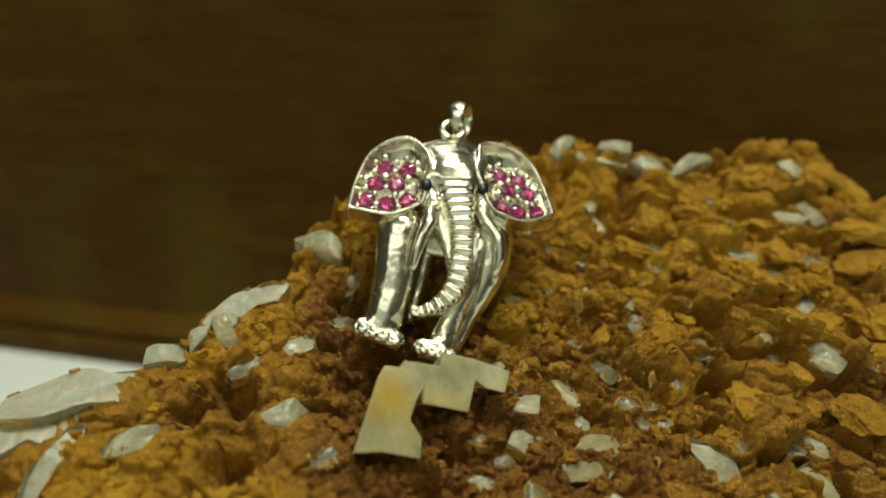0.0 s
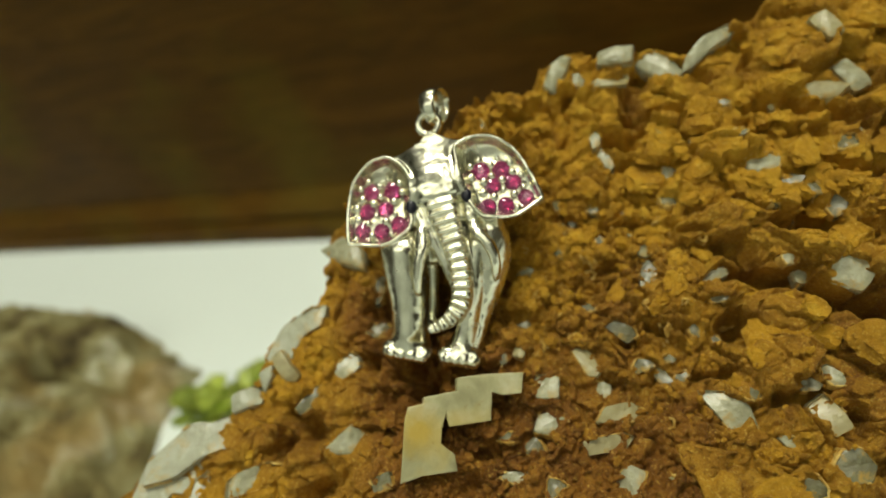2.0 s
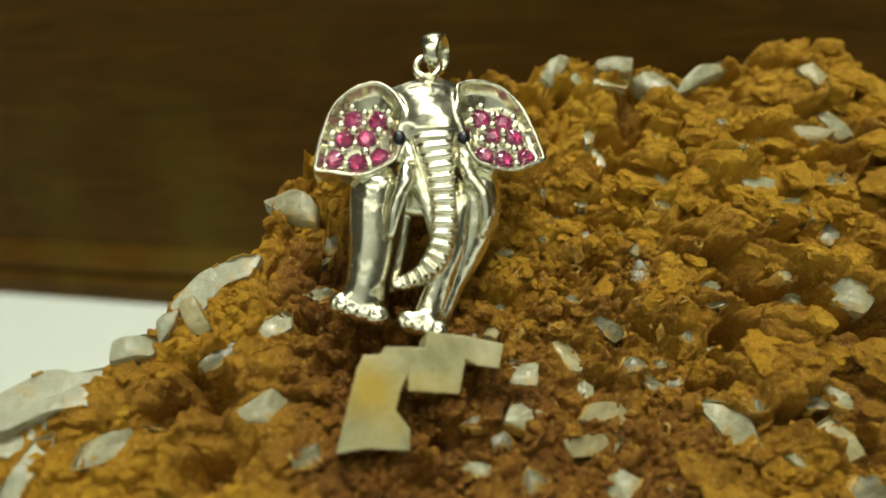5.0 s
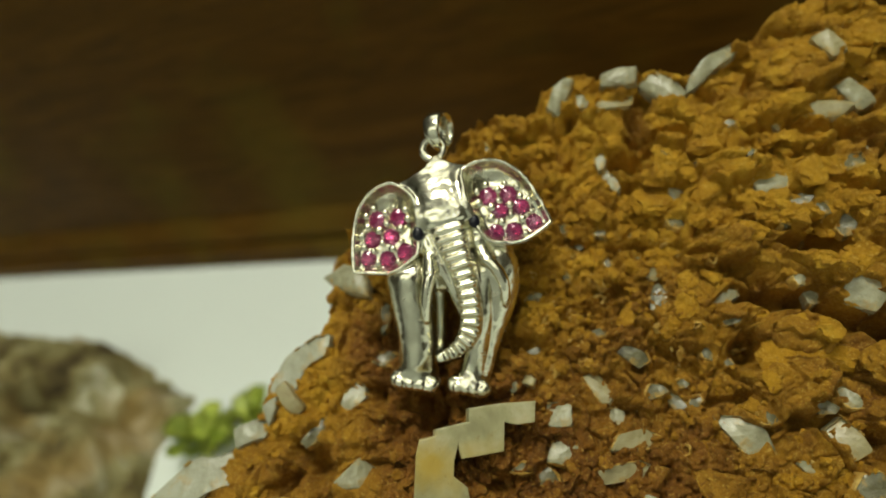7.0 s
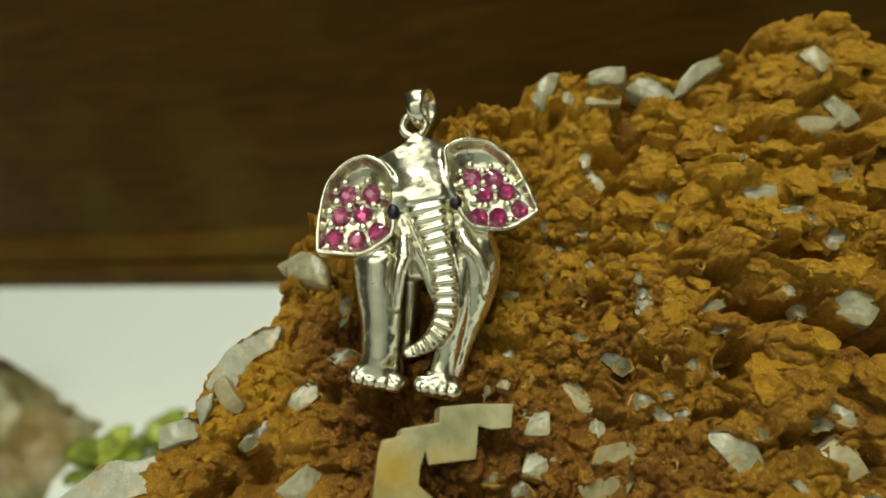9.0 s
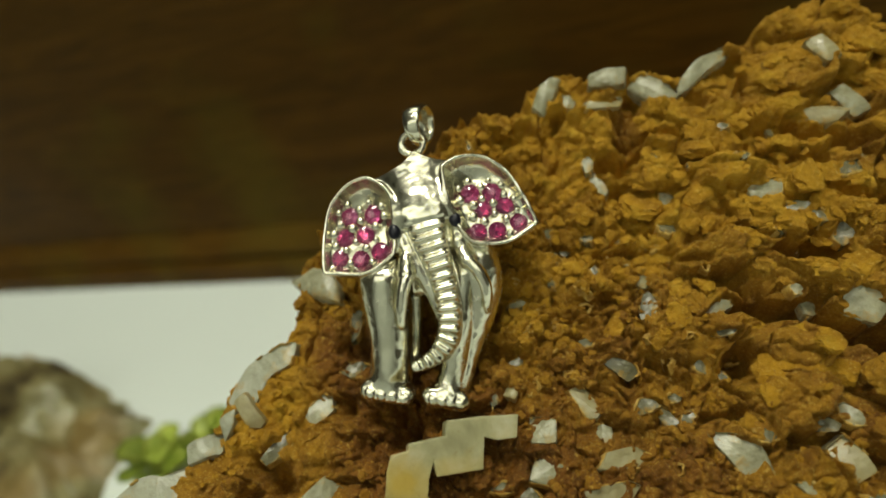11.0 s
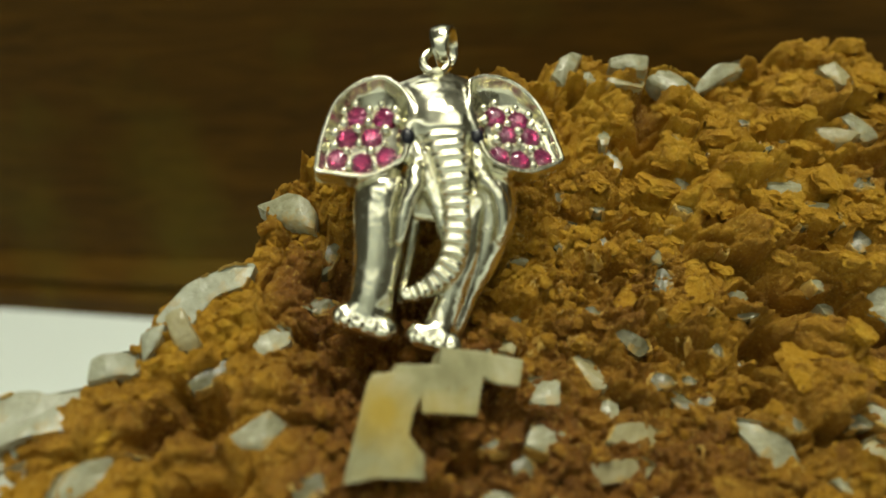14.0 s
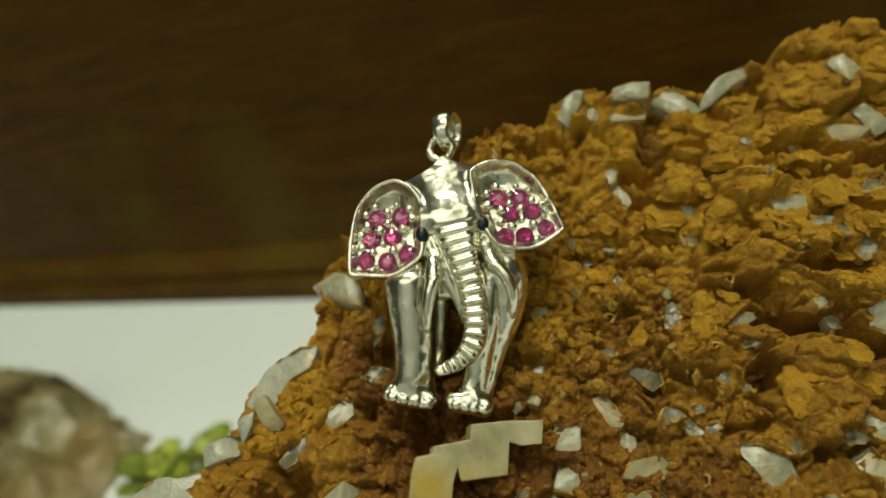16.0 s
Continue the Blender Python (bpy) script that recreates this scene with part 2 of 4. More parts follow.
part("board", box((-0.70, 0.006, 0.0), (0.50, 0.022, 0.135), 0.001), WOOD, panel)


def moulding(name, profile, x0, x1, label):
    verts = [(x, y, z) for x in (x0, x1) for y, z in profile]
    n = len(profile)
    faces = [(i, (i + 1) % n, n + (i + 1) % n, n + i) for i in range(n)] + [tuple(range(n))[::-1], tuple(range(n, 2 * n))]
    return hang(name, mesh_of(name, verts, faces, WOOD), panel, label)


moulding("plinth_strip", [(0.006, 0.0), (0.0, 0.0), (0.0, 0.0052), (0.0014, 0.0074), (0.0032, 0.0079), (0.006, 0.0079)], -0.70, 0.50, "flat strip along the foot")
moulding("bead_strip", [(0.006, 0.0081), (0.003, 0.0081), (0.0016, 0.0090), (0.0016, 0.0102), (0.0028, 0.0120), (0.0050, 0.0158), (0.006, 0.0162)], -0.70, 0.50, "rounded bead above the strip")


# ---- lattice noise on arrays ----
def lattice(i, j, seed):
    i, j = np.asarray(i, np.int64), np.asarray(j, np.int64)
    h = (i * 374761393 + j * 668265263 + seed * 1442695041) & 0xFFFFFFFF
    h = ((h ^ (h >> 13)) * 1274126177) & 0xFFFFFFFF
    h = ((h ^ (h >> 16)) * 2246822519) & 0xFFFFFFFF
    return ((h ^ (h >> 15)) & 0xFFFFFF) / float(0xFFFFFF)


def smooth_noise(x, y, seed):
    i, j = np.floor(x).astype(np.int64), np.floor(y).astype(np.int64)
    u, v = x - i, y - j
    u, v = u * u * u * (u * (6 * u - 15) + 10), v * v * v * (v * (6 * v - 15) + 10)
    a = lattice(i, j, seed) * (1 - u) + lattice(i + 1, j, seed) * u
    b = lattice(i, j + 1, seed) * (1 - u) + lattice(i + 1, j + 1, seed) * u
    return 2 * (a * (1 - v) + b * v) - 1


def fractal(x, y, seed, octaves=4, gain=0.5):
    total, amp, freq = 0.0, 1.0, 1.0
    for k in range(octaves):
        total = total + amp * smooth_noise(x * freq + 13.7 * k, y * freq - 7.1 * k, seed + k)
        amp, freq = amp * gain, freq * 2.03
    return total


def clods(x, y, seed, crack=0.2, valley=0.35):
    """Crumbled lumps: each cell has its own height and tilt and ends in a steep step. About -1 to 1."""
    i0, j0 = np.floor(x).astype(np.int64), np.floor(y).astype(np.int64)
    f1, f2 = np.full(x.shape, 9.0), np.full(x.shape, 9.0)
    top1, top2 = np.zeros(x.shape), np.zeros(x.shape)
    for di in (-1, 0, 1):
        for dj in (-1, 0, 1):
            i, j = i0 + di, j0 + dj
            px, py = i + 0.08 + 0.84 * lattice(i, j, seed), j + 0.08 + 0.84 * lattice(i, j, seed + 1)
            dx, dy = x - px, y - py
            d = np.sqrt(dx * dx + dy * dy)
            height = 2 * lattice(i, j, seed + 2) - 1
            lean = 1.5 * (dx * (2 * lattice(i, j, seed + 3) - 1) + dy * (2 * lattice(i, j, seed + 4) - 1)) - 0.5 * d * d
            lump = 0.75 * height + lean
            near, second = d < f1, (d >= f1) & (d < f2)
            top2 = np.where(near, top1, np.where(second, lump, top2))
            f2 = np.where(near, f1, np.where(second, d, f2))
            top1 = np.where(near, lump, top1)
            f1 = np.where(near, d, f1)
    edge = np.clip((f2 - f1) / crack, 0, 1)
    edge = edge * edge * (3 - 2 * edge)
    return top1 * (0.5 + 0.5 * edge) + top2 * (0.5 - 0.5 * edge) - valley * (1 - edge)


# ---- the large rock: a rough sloping face with a crest ----
ROCK_C = np.array((-0.448, 7.570, 5.624))
ROCK_N = np.array((0.25852, -0.51830, 0.81519))
ROCK_A = np.array((0.89486, 0.44635, 0.0))
ROCK_B = np.cross(ROCK_N, ROCK_A)
SWELL = np.array([
    (1.99, -0.49, -2.58, -3.60, -4.00, -4.30),
    (3.88, 1.52, -0.86, -2.26, -2.70, -2.85),
    (5.28, 3.02, 0.31, -1.43, -1.61, -1.25),
    (5.46, 2.65, -1.09, -2.19, -1.06, 0.51),
    (3.97, 1.05, -2.14, -2.58, -0.49, 2.00),
    (1.81, -0.17, -1.49, -0.56, 0.90, 2.37),
    (0.51, 0.17, 0.14, 0.86, 1.17, 1.30),
    (0.10, 0.46, 0.66, 0.45, 0.43, 0.14),
    (0.04, 0.47, 0.54, 0.15, -0.29, -0.84),
]) * 0.1
CREST = [(-9.0, -2.5), (-7.4, -1.25), (-6.0, -0.50), (-5.5, -0.24), (-4.7, -0.10), (-4.5, 0.06), (-4.36, 0.32), (-4.2, 0.62), (-3.62, 0.93), (-3.3, 1.2),
         (-3.16, 1.75), (-2.2, 2.35), (-1.14, 2.55), (-0.78, 2.74), (-0.26, 2.66), (0.3, 2.98), (0.95, 2.84), (1.5, 2.70), (1.84, 2.44), (2.8, 2.74), (3.3, 2.92),
         (4.0, 2.92), (4.5, 2.36), (4.85, 1.76), (5.6, 0.7), (6.6, -1.1), (8.0, -4.0)]
# hollows: across, along, radius, depth
PITS_LEFT = [
    (-2.45, -0.42, 0.34, 0.34), (-3.9, -0.62, 0.32, 0.55), (-1.9, 0.25, 0.35, 0.25), (-2.1, -1.75, 0.22, 0.25), (-4.26, -0.72, 0.24, 0.4),
    (-3.74, -1.34, 0.36, 0.55), (-0.7, -1.75, 0.15, 0.2), (-1.13, 0.0, 0.2, 0.28), (-2.84, -0.57, 0.16, 0.22), (-2.7, 0.62, 0.34, 0.26),
    (-2.85, 0.05, 0.24, 0.24), (-1.15, 0.55, 0.26, 0.24), (-2.35, -0.62, 0.22, 0.28), (-0.35, -1.05, 0.12, 0.22),
]
PITS_RIGHT = [
    (1.18, -0.9, 0.22, 0.66), (0.04, -0.69, 0.16, 0.42), (1.7, -0.22, 0.28, 0.22), (2.45, 0.0, 0.24, 0.34), (2.6, -1.0, 0.3, 0.28),
    (0.72, 1.42, 0.16, 0.3), (3.65, 1.35, 0.2, 0.4), (1.9, 2.15, 0.16, 0.2), (3.0, -0.35, 0.25, 0.3), (0.3, 2.45, 0.11, 0.32),
    (1.88, -2.22, 0.24, 0.55), (1.99, 2.07, 0.12, 0.25), (2.58, 2.19, 0.14, 0.25),
]
PITS = PITS_LEFT + PITS_RIGHT


# crevices: from across, along to across, along, half width, depth
CRACKS_LOW = [
    (0.55, -1.25, 0.95, -1.35, 0.06, 0.22), (1.42, -0.24, 2.0, -0.58, 0.095, 0.55), (2.0, -0.6, 2.25, -0.92, 0.1, 0.52),
    (-2.95, -0.05, -2.3, -0.42, 0.11, 0.22), (-2.3, -0.45, -1.2, -0.55, 0.11, 0.2), (-1.9, -1.44, -1.2, -1.52, 0.09, 0.25),
    (0.3, -0.62, 0.75, -0.78, 0.06, 0.18), (1.25, -1.72, 1.8, -1.8, 0.08, 0.3), (2.25, -0.85, 2.7, -1.18, 0.12, 0.56),
]
CRACKS_HIGH = [
    (2.08, 0.08, 2.64, -0.04, 0.11, 0.65), (1.75, 0.95, 2.25, 0.8, 0.06, 0.22), (2.3, 1.55, 2.8, 1.35, 0.06, 0.22),
    (0.95, 0.35, 1.3, 0.28, 0.05, 0.18), (-0.06, 0.2, 0.14, 0.22, 0.1, 0.26), (1.4, 0.09, 1.56, 0.05, 0.07, 0.25), (2.9, 0.55, 3.5, 0.3, 0.08, 0.28),
    (0.2, 0.75, 0.6, 0.62, 0.05, 0.16), (0.9, 1.95, 1.5, 1.75, 0.06, 0.2), (1.23, 2.4, 0.93, 1.7, 0.14, 0.3), (0.64, 1.76, 0.88, 1.56, 0.09, 0.36),
    (2.74, 1.46, 3.5, 1.05, 0.09, 0.32), (2.56, 1.06, 2.95, 1.0, 0.07, 0.26),
]
CRACKS = CRACKS_LOW + CRACKS_HIGH
BUMPS = [(-0.85, 2.32, 0.50, 0.38), (3.5, 2.7, 0.7, 0.04)]


def spline(x, start, step, count):
    t = np.abs(((x - start) / step)[..., None] - np.arange(count))
    return np.where(t < 1, 2 / 3 - t**2 + t**3 / 2, np.where(t < 2, (2 - t) ** 3 / 6, 0))


def swell(a, b):
    return np.einsum("...i,...j,ij->...", spline(np.clip(a, -6.5, 5.5), -6.5, 1.5, 9), spline(np.clip(b, -3.6, 3.6), -3.6, 1.45, 6), SWELL)


def crest(a):
    return np.interp(a, [p[0] for p in CREST], [p[1] for p in CREST])


def relief(a, b):
    """Height of the crumbled face over its plane, in cm."""
    wa, wb = a + 0.10 * fractal(a * 2.1, b * 2.1, 31, 3), b + 0.10 * fractal(a * 2.1, b * 2.1, 47, 3)
    turn = 0.42
    layered = np.clip((a - 0.2) / 1.6, 0, 1)
    la, lb = wa * math.cos(turn) - wb * math.sin(turn), wa * math.sin(turn) + wb * math.cos(turn)
    la = la * (1 - 0.12 * layered)
    rough = np.clip(0.5 + 0.9 * fractal(a * 1.3 + 9, b * 1.3, 23, 2), 0, 1)
    h = 0.08 * fractal(a * 0.9, b * 0.9, 5, 3)
    h = h + (0.092 + 0.10 * layered) * clods(la * 1.55, lb * 1.9, 101, 0.11, 0.75)
    h = h + 0.110 * clods(la * 3.1 + 5, lb * 3.8, 202, 0.13, 0.75) * (0.4 + 0.6 * rough)
    calm = 1 - 0.55 * np.clip((a + 0.35 * b - 0.3) / 1.2, 0, 1) - 0.5 * np.clip((-2.6 - a) / 0.6, 0, 1)
    h = h + 0.050 * calm * clods(wa * 7.5, wb * 8.3 + 3, 303, 0.22, 0.75)
    h = h + 0.025 * calm * clods(a * 17.0, b * 18.0, 404, 0.3, 0.45)
    h = h + 0.010 * fractal(a * 14, b * 14, 71, 4, 0.6)
    for ba, bb, r, rise in BUMPS:
        h = h + rise * np.exp(-((a - ba) ** 2 + (b - bb) ** 2) / r**2)
    for pa, pb, r, depth in PITS:
        q = np.sqrt((a - pa) ** 2 + (b - pb) ** 2) / r + 0.35 * smooth_noise(a * 5, b * 5, 7)
        h = h - depth * np.clip(1.25 - q, 0, 1) ** 1.3
    for a0, b0, a1, b1, half, depth in CRACKS:
        va, vb = a1 - a0, b1 - b0
        t = np.clip(((a - a0) * va + (b - b0) * vb) / (va * va + vb * vb), 0, 1)
        q = np.hypot(a - a0 - t * va, b - b0 - t * vb) / half + 0.4 * smooth_noise(a * 6, b * 6, 19)
        h = h - depth * np.clip(1.4 - q, 0, 1)
    return swell(a, b) + h


def outward(a, b, w):
    """Rock coordinates to metres over the table."""
    return (ROCK_C + np.multiply.outer(a, ROCK_A) + np.multiply.outer(b, ROCK_B) + np.multiply.outer(w, ROCK_N)) * CM


# Red-to-ochre tone of the earth, with some shade painted into it.
def earth_tone_and_shade(a, b):
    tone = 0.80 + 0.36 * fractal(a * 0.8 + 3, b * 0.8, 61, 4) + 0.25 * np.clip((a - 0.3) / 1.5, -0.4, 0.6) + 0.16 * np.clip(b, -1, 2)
    # Redder downslope, partly to paint the shade low on the rock; paler far left.
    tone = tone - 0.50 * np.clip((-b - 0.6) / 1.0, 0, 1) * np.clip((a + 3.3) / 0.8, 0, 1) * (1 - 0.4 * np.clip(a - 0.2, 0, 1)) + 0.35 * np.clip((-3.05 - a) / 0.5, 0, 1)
    # Paler ochre patch, also offsetting the right ear's shadow by colour.
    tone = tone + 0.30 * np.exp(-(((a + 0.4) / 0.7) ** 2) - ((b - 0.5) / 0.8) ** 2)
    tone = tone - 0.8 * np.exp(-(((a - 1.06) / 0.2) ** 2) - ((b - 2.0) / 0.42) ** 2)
    # Red earth beside the left leg, darkened to paint the pendant's shade.
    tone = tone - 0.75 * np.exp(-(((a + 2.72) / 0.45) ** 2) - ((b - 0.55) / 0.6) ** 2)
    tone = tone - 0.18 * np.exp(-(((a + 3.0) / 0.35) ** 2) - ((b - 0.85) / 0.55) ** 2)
    # Brown earth of the hollows, with part of their shade painted in.
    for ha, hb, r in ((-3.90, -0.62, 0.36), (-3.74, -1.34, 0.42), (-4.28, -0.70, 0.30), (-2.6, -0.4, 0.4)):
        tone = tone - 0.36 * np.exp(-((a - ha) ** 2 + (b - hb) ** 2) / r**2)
    # Red-brown earth round feet and flake, deepened to paint the shadows there.
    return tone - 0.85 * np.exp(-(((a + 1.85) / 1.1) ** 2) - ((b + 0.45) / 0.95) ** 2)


CHIPS = []


def chip(a, b, length, width, angle, tone, proud=0.006, shape="lens"):
    CHIPS.append((a, b, length, width, angle, tone, proud, shape))


chip(2.16, 0.82, 0.42, 0.26, -3, "white", 0.03, "slab")
chip(1.15, 1.13, 0.22, 0.17, 18, "white", 0.02, "tri")
chip(0.49, 1.83, 0.15, 0.31, -21, "white")
chip(0.53, 1.56, 0.17, 0.34, 12, "white")
chip(0.51, -0.04, 0.38, 0.20, 66, "grey", -0.01, "slab")
chip(1.21, -0.21, 0.40, 0.15, 12, "white", 0.03, "blade")
chip(0.00, -0.52, 0.38, 0.20, -42, "grey", 0.02, "slab")
chip(-0.26, -0.17, 0.22, 0.10, -12, "grey")
chip(0.79, -0.77, 0.16, 0.15, 14, "grey")
chip(0.95, -0.93, 0.30, 0.12, -71, "grey")
chip(0.05, -0.98, 0.34, 0.17, 8, "grey", 0.01, "tri")
chip(0.25, -1.15, 0.34, 0.14, -66, "grey", 0.01, "slab")
chip(0.45, -1.22, 0.20, 0.12, 32, "grey")
chip(-0.49, -0.78, 0.38, 0.20, -72, "cream", 0.02, "slab")
chip(-0.42, -1.12, 0.22, 0.21, -16, "white", 0.01, "block")
chip(-0.30, -1.42, 0.55, 0.24, -8, "cream", 0.01, "blade")
chip(0.80, -1.70, 0.80, 0.36, -62, "white", 0.0, "blade")
chip(1.19, -2.16, 0.21, 0.13, -37, "white")
chip(1.70, -2.02, 0.44, 0.28, -66, "cream", 0.03, "block")
chip(1.90, -1.65, 0.30, 0.17, -61, "white")
chip(1.62, -1.67, 0.31, 0.14, -25, "grey")
chip(2.01, -0.32, 0.19, 0.16, -30, "white")
chip(2.11, -0.52, 0.21, 0.22, -54, "white")
chip(2.50, -0.70, 0.42, 0.36, -40, "white", 0.04, "block")
chip(3.20, 1.50, 0.62, 0.24, -24, "cream", 0.05, "slab")
chip(3.56, 1.60, 0.46, 0.30, -70, "white", 0.08, "block")
chip(1.04, 2.72, 0.48, 0.25, -10, "white", 0.10, "block")
chip(0.88, 2.36, 0.45, 0.14, -9, "cream", 0.03, "slab")
chip(1.52, 2.42, 0.52, 0.36, -58, "white", 0.08, "block")
chip(2.20, 2.50, 0.88, 0.23, 24, "white", 0.05, "shard")
chip(0.29, 2.76, 0.64, 0.27, 52, "white", 0.10, "blade")
chip(0.51, 2.58, 0.21, 0.22, -21, "white")
chip(-1.00, -0.92, 0.27, 0.30, -14, "white", 0.03, "block")
chip(-1.09, -1.33, 0.37, 0.26, -24, "white", 0.03, "block")
chip(-1.36, -1.49, 0.34, 0.20, -16, "grey", 0.01, "tri")
chip(-1.19, -0.44, 0.17, 0.18, -30, "cream", 0.04, "block")
chip(-1.60, -1.77, 0.34, 0.13, -10, "white", 0.02)
chip(-3.37, -0.88, 0.74, 0.34, -6, "white", 0.04, "tri")
chip(-2.95, 1.48, 0.70, 0.38, -42, "white", 0.10, "blade")
chip(-2.62, 0.91, 0.15, 0.51, -22, "grey")
chip(-2.78, 0.36, 0.38, 0.19, -16, "grey")
chip(-3.27, -0.03, 0.42, 0.22, 30, "white", 0.02, "slab")
chip(-3.84, 0.58, 1.05, 0.44, 34, "pale", 0.03, "shard")
chip(-4.02, 0.20, 0.44, 0.22, -68, "cream", 0.04, "slab")
chip(-4.30, 0.16, 0.34, 0.20, 60, "pale", 0.05, "tri")
chip(-5.18, -0.40, 1.75, 0.62, 17, "pale", 0.03, "shard")
chip(-4.58, -0.02, 0.40, 0.28, 10, "pale", 0.06, "block")
chip(-5.80, -0.74, 1.10, 0.66, 24, "pale", 0.02, "shard")
chip(-5.42, -1.15, 0.85, 0.26, 70, "pale", 0.02, "shard")
chip(-6.5, -1.15, 1.0, 0.5, 30, "pale", 0.03, "shard")
chip(-4.64, -0.99, 0.72, 0.30, 10, "white", 0.02, "slab")
chip(-3.74, -0.28, 0.44, 0.16, 30, "grey", 0.0, "slab")
chip(0.18, 0.98, 0.14, 0.12, -20, "grey")
chip(1.02, 0.76, 0.20, 0.17, -53, "grey")
chip(2.00, 1.64, 0.16, 0.11, -8, "grey")
chip(2.58, 0.35, 0.25, 0.17, -19, "grey")
chip(2.75, 0.11, 0.22, 0.28, -19, "grey")
chip(-0.83, 0.47, 0.23, 0.12, -2, "white")
chip(-1.01, -0.14, 0.33, 0.10, 4, "grey")
chip(0.56, 0.27, 0.16, 0.15, -62, "cream")
chip(1.11, -0.53, 0.27, 0.08, -7, "grey")
chip(0.39, -0.99, 0.19, 0.10, -17, "grey")
chip(1.04, -1.60, 0.22, 0.15, -50, "grey")
chip(-1.83, -0.21, 0.12, 0.09, -16, "grey")
chip(-0.62, -1.70, 0.74, 0.20, -4, "cream", 0.01, "slab")
# A pale chip; grey paints in the dimmer corner of the view.
chip(1.72, -2.56, 0.42, 0.36, -20, "grey", 0.02, "lens")
chip(1.23, -2.62, 0.34, 0.22, -60, "grey", 0.02, "slab")
chip(-0.46, -2.13, 0.36, 0.26, 50, "white", 0.03, "block")
chip(-1.26, -1.97, 0.34, 0.22, 20, "grey", 0.01, "tri")
chip(3.46, 2.17, 0.40, 0.26, -70, "cream", 0.04, "block")
chip(3.12, 0.79, 0.28, 0.18, 0, "grey", 0.0, "block")
chip(2.38, 0.51, 0.26, 0.14, -10, "grey", 0.0)
chip(-1.39, -0.46, 0.20, 0.12, 60, "grey", 0.0)
chip(-1.57, -1.34, 0.22, 0.12, -20, "grey", 0.0, "tri")
chip(-3.04, -1.45, 0.26, 0.18, 10, "grey", 0.0, "block")


def small_chips():
    """Splinters of the same quartz, strewn between the larger ones."""
    r = random.Random(77)
    spots = [(c[0], c[1], c[2]) for c in CHIPS]
    while len(spots) < len(CHIPS) + 34:
        a, b = r.uniform(-4.2, 4.2), r.uniform(-2.4, 2.4)
        size = r.uniform(0.06, 0.15)
        near_pendant = -2.9 < a < -0.6 and -1.6 < b < 1.8
        if near_pendant or b > crest(a) - 0.3 or any(math.hypot(a - x, b - y) < 0.6 * (size + d) for x, y, d in spots):
            continue
        spots.append((a, b, size))
    for a, b, size in spots[len(CHIPS):]:
        chip(a, b, size, size * r.uniform(0.45, 0.8), r.uniform(0, 180), r.choice(("grey", "grey", "grey", "cream")), -0.005, r.choice(("tri", "lens", "block", "blade")))


small_chips()


def rock_face():
    fine = 0.0165
    aa = np.concatenate([np.linspace(-9.5, -6.45, 36), np.arange(-6.4, 5.25, fine), np.linspace(5.3, 8.5, 40)])
    bb = np.concatenate([np.linspace(-7.5, -2.75, 60), np.arange(-2.7, 3.35, fine), np.linspace(3.4, 6.5, 24)])
    a, b = np.meshgrid(aa, bb, indexing="ij")
    w = relief(a, b)
    for ca, cb, length, width, angle, tone, proud, shape in CHIPS:
        i0, i1 = np.searchsorted(aa, (ca - length, ca + length))
        j0, j1 = np.searchsorted(bb, (cb - length, cb + length))
        if i1 <= i0 or j1 <= j0:
            continue
        da, db = a[i0:i1, j0:j1] - ca, b[i0:i1, j0:j1] - cb
        c, s = math.cos(radians(angle)), math.sin(radians(angle))
        q = np.sqrt(((da * c + db * s) / (0.47 * length)) ** 2 + ((db * c - da * s) / (0.47 * width)) ** 2) + 0.34 * smooth_noise((da + ca) * 8, (db + cb) * 8, 53) + 0.12 * smooth_noise((da + ca) * 22, (db + cb) * 22, 54)
        seat = chip_seat(ca, cb, length, width)
        block = w[i0:i1, j0:j1]
        w[i0:i1, j0:j1] = np.where(q < 1, np.minimum(block, seat - 0.01 + 0.05 * q * q), block)
    past = b - crest(a + 0.05 * fractal(a * 3, b * 3, 11, 3)) + 0.05 * fractal(a * 4.0, b * 4.0, 17, 3)
    w = w - np.where(past > -0.12, 1.6 * (past + 0.12) ** 2, 0) - np.where(past > 0, 5.0 * past, 0)
    front = np.clip(-2.9 - b, 0, None)
    w = w - 0.55 * front**2
    slide = 0.030
    a2 = a + slide * fractal(a * 5, b * 5, 91, 3)
    b2 = b + slide * fractal(a * 5, b * 5, 97, 3)
    p = outward(a2, b2, w)
    under = p[..., 2] < 0.0
    p[..., 2] = np.maximum(p[..., 2], 0.0)
    na, nb = a.shape
    ids = np.arange(na * nb).reshape(na, nb)
    quads = np.stack([ids[:-1, :-1], ids[1:, :-1], ids[1:, 1:], ids[:-1, 1:]], -1).reshape(-1, 4)
    flat = under.reshape(-1)
    quads = quads[~flat[quads].all(1)]
    used = np.unique(quads)
    back = np.full(na * nb, -1)
    back[used] = np.arange(len(used))
    # Base lowered in tone to paint shade into the gaps between slabs.
    tone = earth_tone_and_shade(a, b) - 0.22 + 0.12 * clods(a * 3.6, b * 4.3, 204)
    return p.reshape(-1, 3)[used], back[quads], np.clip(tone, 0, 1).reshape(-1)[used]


def chip_seat(a, b, length, width):
    g = np.linspace(-0.4, 0.4, 5)
    ga, gb = np.meshgrid(a + g * length, b + g * width)
    return float(np.mean(relief(ga, gb)))


rock = thing("rock", (0.0, 0.075, 0.0), "rough ochre-brown conglomerate rock studded with white quartz chips, on the table", "rock")
ROCK_BASE = np.array(rock.location)


